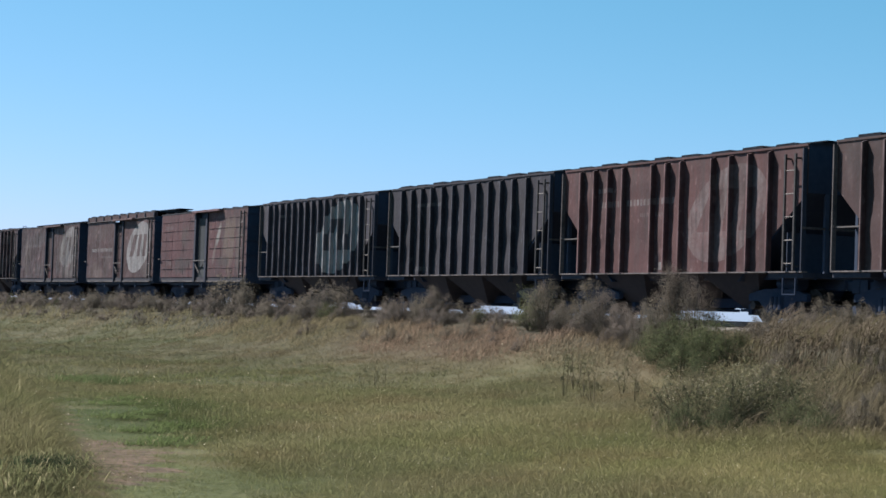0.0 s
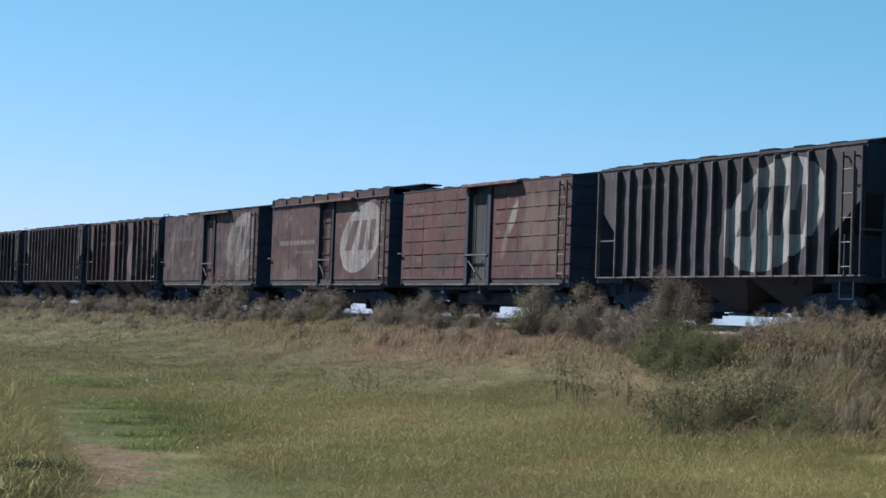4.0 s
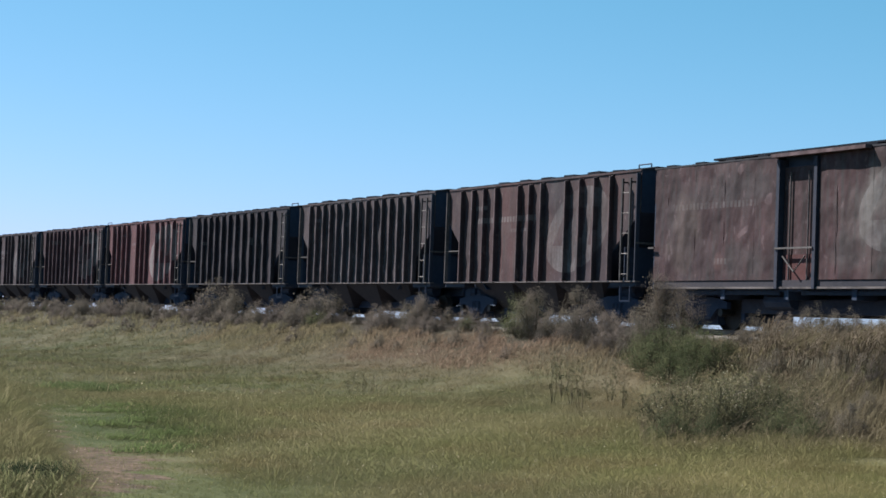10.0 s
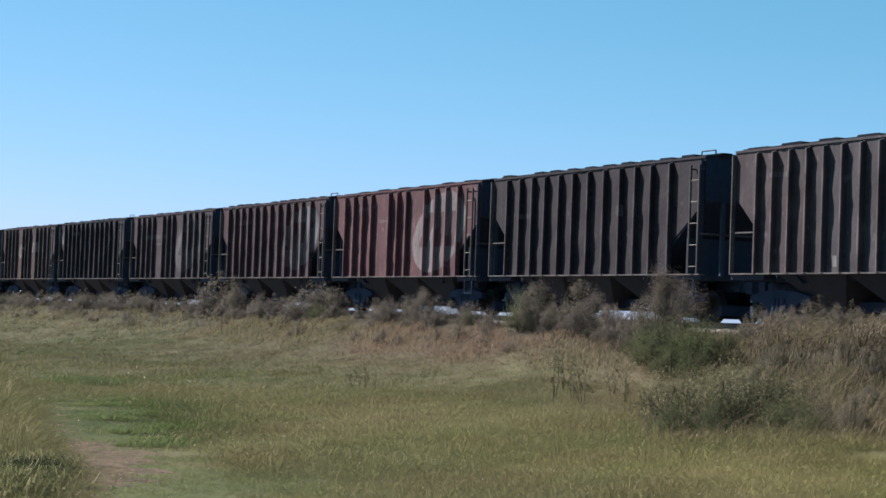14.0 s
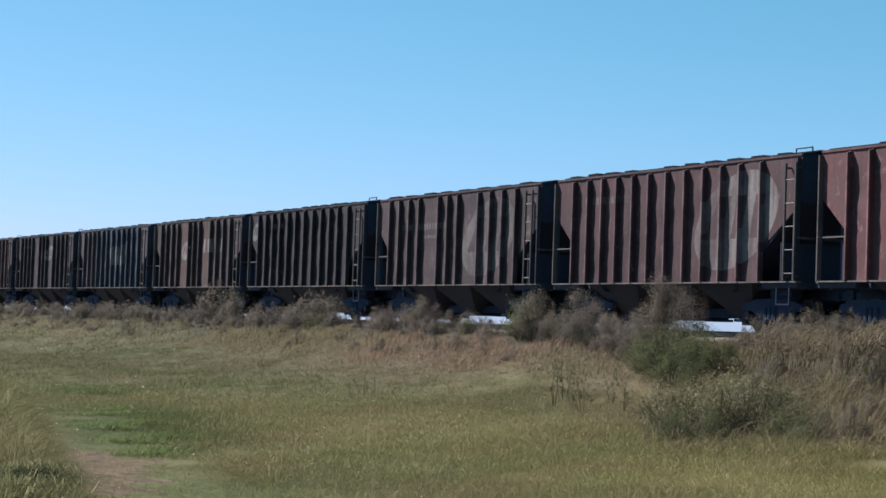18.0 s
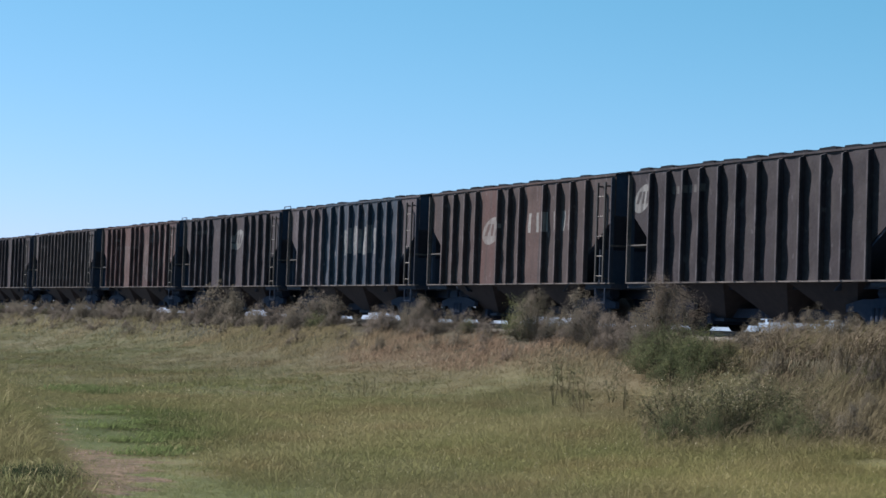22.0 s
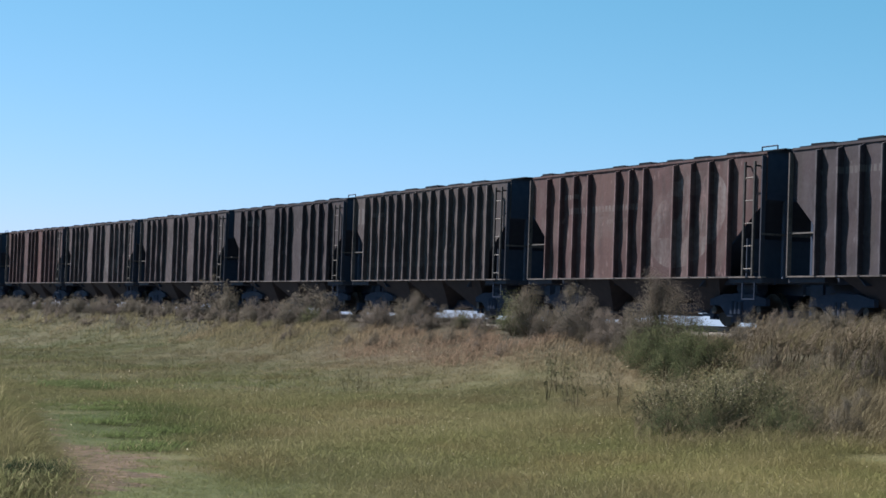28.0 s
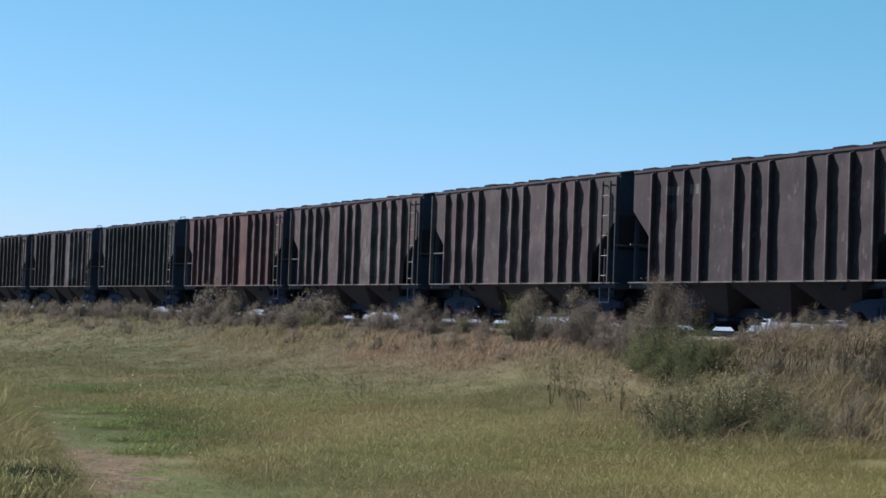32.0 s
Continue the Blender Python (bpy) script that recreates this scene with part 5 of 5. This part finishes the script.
def plants():
    dry, mauve = "dry grey-brown weed bush with small withered leaves", "faded mauve-brown weed bush on the railway bank"
    kinds = {
        "weed": [bush("dry_weed", dry, 1.15, 0.72, 90, 8000, 0.0105, M_WEED, 40 + k, 260, M_WEED) for k in range(3)],
        "mauve": [bush("mauve_weed", mauve, 1.05, 0.80, 90, 8000, 0.0105, M_MAUVE, 50 + k, 300, M_MAUVE) for k in range(3)],
        "green": [bush("green_bush", "leafy grey-green bush among the dry weeds", 1.05, 0.80, 80, 7000, 0.0120, M_GREEN, 60 + k, 120, M_STRAW, loose=0.085) for k in range(3)],
        "plume": [bush("plumed_weed", "tall weed topped with brownish-pink feathery plumes", 1.75, 0.58, 70, 6500, 0.0105, M_WEED, 70 + k, 4200, M_PLUME, 56, low=0.25) for k in range(2)],
        "stalk": [plume_grass("plume_grass", "tuft of tall arching dry straw grass", 1.35, 20, 80 + k) for k in range(3)],
        "far_weed": [bush("dry_weed", dry, 1.15, 0.80, 70, 3200, 0.018, M_WEED, 110 + k, 90, M_WEED, 10) for k in range(3)],
        "far_mauve": [bush("mauve_weed", mauve, 1.0, 0.85, 70, 3200, 0.018, M_MAUVE, 120 + k, 90, M_MAUVE, 10) for k in range(3)],
        "scrub": [bush("dry_scrub", "tangled dark olive scrub with straw-pale tips in the meadow", 1.15, 0.85, 56, 3000, 0.0165, M_SCRUB, 100 + k, 110, M_FLECK, 46, 0.08, 0.105) for k in range(3)],
        "sprig": [bush("thin_weed", "thin leafy weed standing up out of the grass", 0.95, 0.30, 16, 260, 0.017, M_SCRUB, 130 + k, 16, M_STRAW, 3, 0.4, 0.05, M_STALK) for k in range(2)],
    }
    used = set()
    rng = random.Random(77)

    def put(kind, x, y, size=1.0, sink=0.0):
        src = rng.choice(kinds[kind])
        turn = rng.uniform(-30, 30) if kind == "stalk" else rng.uniform(0, 360)
        m = pose(x, y, float(ground_z(x, y)) - sink, 0, 0, turn) @ Matrix.Diagonal((size * rng.uniform(0.9, 1.1), size * rng.uniform(0.9, 1.1), size, 1))
        if src.name not in used:
            used.add(src.name)
            src.matrix_basis = m
            return src
        ob = copy_thing(src, m)
        ob.scale = m.to_scale()
        return ob

    # the strip of weeds along the foot and shoulder of the bank
    x = -118.0
    while x < -12:
        for row_y, s in ((25.3, 0.56), (24.8, 0.60), (24.3, 0.54)):
            gap = -32.4 - (row_y - 23.4) * 1.4
            if gap < x < gap + 3.0:
                continue
            if row_y < 24.4 and rng.random() < (0.45 if x < -42 else 0.30):
                continue
            if rng.random() < (0.92 if x < -29 else 0.55):
                kind = rng.choices(("weed", "mauve", "green", "plume"), (4.5, 5.5, 0.5, 0.25))[0]
                if x < -58 and kind in ("weed", "mauve"):
                    kind = "far_" + kind
                if x > -29:
                    kind = rng.choices(("stalk", "weed", "mauve"), (4, 0.8, 0.6))[0]
                    s *= 0.85
                put(kind, x + rng.uniform(-0.9, 0.9), row_y + rng.uniform(-0.5, 0.5), s * rng.uniform(0.55, 1.25), 0.05)
        x += 0.80

    # seedlings that thin out from the strip into the grass
    x = -110.0
    while x < -30:
        kind = rng.choice(("weed", "mauve"))
        put(("far_" if x < -58 else "") + kind, x, 24.1 - 1.6 * rng.random() ** 1.4, rng.uniform(0.18, 0.46), 0.04)
        x += rng.uniform(0.5, 1.3)

    def along(angle, y):
        return -y * math.tan(radians(angle)), y

    # bushes that stand out of the strip
    rng.seed(5)
    for kind, angle, y, s in (("far_weed", 73.1, 24.9, 0.75), ("far_mauve", 72.2, 24.9, 0.8), ("far_mauve", 69.0, 24.8, 1.1), ("far_weed", 68.7, 25.0, 1.3), ("far_weed", 68.35, 24.8, 1.0),
                              ("far_mauve", 67.3, 24.9, 0.8), ("far_weed", 66.0, 24.7, 1.05), ("far_mauve", 65.7, 24.8, 1.2), ("far_weed", 65.35, 24.8, 0.95), ("mauve", 63.6, 24.7, 0.75), ("weed", 62.6, 24.7, 0.95), ("mauve", 62.3, 24.8, 0.9),
                              ("green", 59.3, 24.5, 1.05), ("weed", 58.9, 24.4, 1.1), ("weed", 58.2, 24.4, 0.75), ("weed", 57.4, 24.2, 1.1), ("mauve", 57.0, 24.2, 1.05),
                              ("mauve", 56.5, 23.9, 0.80), ("mauve", 56.0, 23.7, 0.85), ("plume", 55.0, 23.2, 1.00), ("plume", 54.7, 23.3, 0.86), ("plume", 54.1, 23.0, 0.84), ("weed", 55.4, 23.2, 0.95),
                              ("green", 55.5, 22.6, 0.75), ("green", 54.9, 22.4, 0.90), ("green", 54.3, 22.4, 0.95), ("green", 53.7, 22.3, 0.90), ("green", 53.1, 22.4, 0.75), ("green", 54.6, 21.7, 0.65), ("green", 53.9, 21.4, 0.6),
                              ("stalk", 52.0, 22.8, 0.95), ("stalk", 51.6, 22.6, 1.1), ("stalk", 51.2, 22.8, 0.95), ("stalk", 50.8, 22.5, 0.8), ("weed", 51.4, 22.2, 0.6), ("stalk", 50.2, 22.8, 0.85),
                              ("stalk", 49.0, 22.4, 1.15), ("stalk", 48.3, 22.2, 1.25), ("stalk", 48.6, 22.4, 1.2), ("weed", 49.3, 22.2, 0.7), ("mauve", 48.2, 22.0, 0.75)):
        put(kind, *along(angle, y), s, 0.03)
    rng.seed(31)
    for k in range(12):
        put(rng.choice(("weed", "mauve")), *along(47.8 + 0.30 * k, rng.uniform(24.6, 25.2)), rng.uniform(0.48, 0.70), 0.03)
    for k in range(14):
        put(rng.choice(("stalk", "stalk", "weed")), *along(47.9 + 0.37 * k, rng.uniform(23.6, 24.8)), rng.uniform(0.45, 0.70), 0.03)
    # low growth on the far shoulder of the bank
    rng.seed(9)
    for angle in (66.5, 63.5, 60.5, 57.3, 53.4, 51.2, 50.2, 48.6):
        px, py = along(angle + rng.uniform(-0.4, 0.4), 30.8)
        put("far_weed", px, py, rng.uniform(0.40, 0.52), 0.02)

    def sight(angle, far):
        return -far * math.sin(radians(angle)), far * math.cos(radians(angle))

    # the thicket in front of the bank: low green growth, tangled scrub, stalks behind
    rng.seed(21)
    for k in range(8):
        put("green", *sight(50.3 + 0.58 * k, rng.uniform(25.8, 28.8)), rng.uniform(0.28, 0.55), 0.04)
    for k in range(9):
        put("scrub", *sight(50.4 + 0.52 * k, 27.2 + rng.uniform(0, 1.6)), rng.uniform(0.70, 1.02) - 0.07 * abs(k - 4.5), 0.04)
    for k in range(7):
        put(rng.choice(("scrub", "green", "scrub")), *sight(50.0 + 0.60 * k, 29.6 + rng.uniform(0, 1.8)), rng.uniform(0.65, 0.95) - 0.07 * abs(k - 4), 0.04)
    for k in range(12):
        put(rng.choice(("scrub", "weed", "stalk", "scrub")), *sight(48.0 + 0.55 * k, 31.5 + rng.uniform(0, 3.0)), rng.uniform(0.35, 0.65), 0.04)
    for k in range(16):
        put(rng.choice(("stalk", "stalk", "weed")), *sight(rng.uniform(48.0, 53.5), rng.uniform(26.5, 33.0)), rng.uniform(0.32, 0.58), 0.03)
    # thin weeds in the open grass
    for angle, far, s in ((58.2, 36.5, 0.9), (57.9, 37.5, 1.0), (57.6, 36.0, 0.8), (57.3, 35.0, 0.9), (64.6, 39.0, 0.55), (64.2, 39.5, 0.6), (63.9, 38.6, 0.5), (56.4, 36.0, 0.8), (56.0, 34.0, 0.7)):
        put("sprig", *sight(angle, far), s, 0.0)


plants()


# ---- movement ----
def run_at(t):
    u = t / 32.0
    return sum(c * u ** (k + 1) for k, c in enumerate(TRAIN_POLY))


def insect(length):
    """A small dark flying insect: body, head and two wings."""
    thing = new("flying_insect")
    bm = bmesh.new()
    tube(bm, (-length * 0.5, 0, 0), (0, 0, 0), length * 0.06, 8, length * 0.13)
    tube(bm, (0, 0, 0), (length * 0.36, 0, 0), length * 0.13, 8, length * 0.10)
    part("body", bm, M_DARK, thing)
    part("head", made(tube, (length * 0.37, 0, 0), (length * 0.5, 0, 0), length * 0.09, 8, length * 0.05), M_DARK, thing)
    for s in (-1, 1):
        bm = bmesh.new()
        prism(bm, [(length * 0.25, s * length * 0.1), (length * 0.15, s * length * 0.7), (-length * 0.15, s * length * 0.75), (-length * 0.1, s * length * 0.1)], length * 0.10, length * 0.115, "z")
        part("wing", bm, M_UNDER, thing)
    return tagged(thing, "small dark insect flying over the meadow", "insect", "insects in the air")


INSECTS = [insect(0.014), insect(0.024), insect(0.014)]


def motions():
    for car, offset in CARRIED:
        rows = []
        for t in range(0, 33):
            (x0, y0), (x1, y1) = on_track(offset + run_at(t) + 50.70), on_track(offset + run_at(t) + 62.0)
            rows.append((t, pose(x0, y0, RAIL_Z, 0, 0, math.degrees(math.atan2(y1 - y0, x1 - x0)))))
        walk(car, rows)
    for w, x in WHEELSETS:
        walk(w, [(k / 15, pose(x, 0, 0.397, 0, math.degrees(run_at(k / 15) / 0.40), 0)) for k in range(0, 481)])
    walk(INSECTS[0], [(0, pose(-4.0, 0.17, 2.51, 0, 0, 60)), (5.8, pose(-2.29, 3.28, 2.19, 0, 0, 60)), (6.0, pose(-3.5, 1.94, 2.07, 0, 0, 60)), (6.1, pose(-3.86, 1.06, 1.92, 0, 0, 60)), (6.3, pose(-3.97, -0.5, 1.65, 0, 0, 60)), (32, pose(-3.96, -0.56, 2.71, 0, 0, 60))])
    walk(INSECTS[1], [(0, pose(-2.2, 0.04, 0.75, 0, 0, 60)), (18.8, pose(-1.31, 1.77, 1.37, 0, 0, 60)), (19.0, pose(-1.99, 0.95, 1.49, 0, 0, 60)), (19.2, pose(-2.2, -0.09, 1.6, 0, 0, 60)), (32, pose(-2.19, -0.24, 0.92, 0, 0, 60))])
    walk(INSECTS[2], [(0, pose(-2.44, 3.78, 2.98, 0, 0, 60)), (20.4, pose(-3.9, 2.24, 2.58, 0, 0, 60)), (20.5, pose(-3.96, 2.14, 2.37, 0, 0, 60)), (20.6, pose(-3.98, 2.09, 2.25, 0, 0, 60)), (21.0, pose(-4.01, 2.04, 2.0, 0, 0, 60)), (21.4, pose(-4.45, 0.7, 2.58, 0, 0, 60)), (32, pose(-4.5, -0.04, 3.11, 0, 0, 60))])


motions()
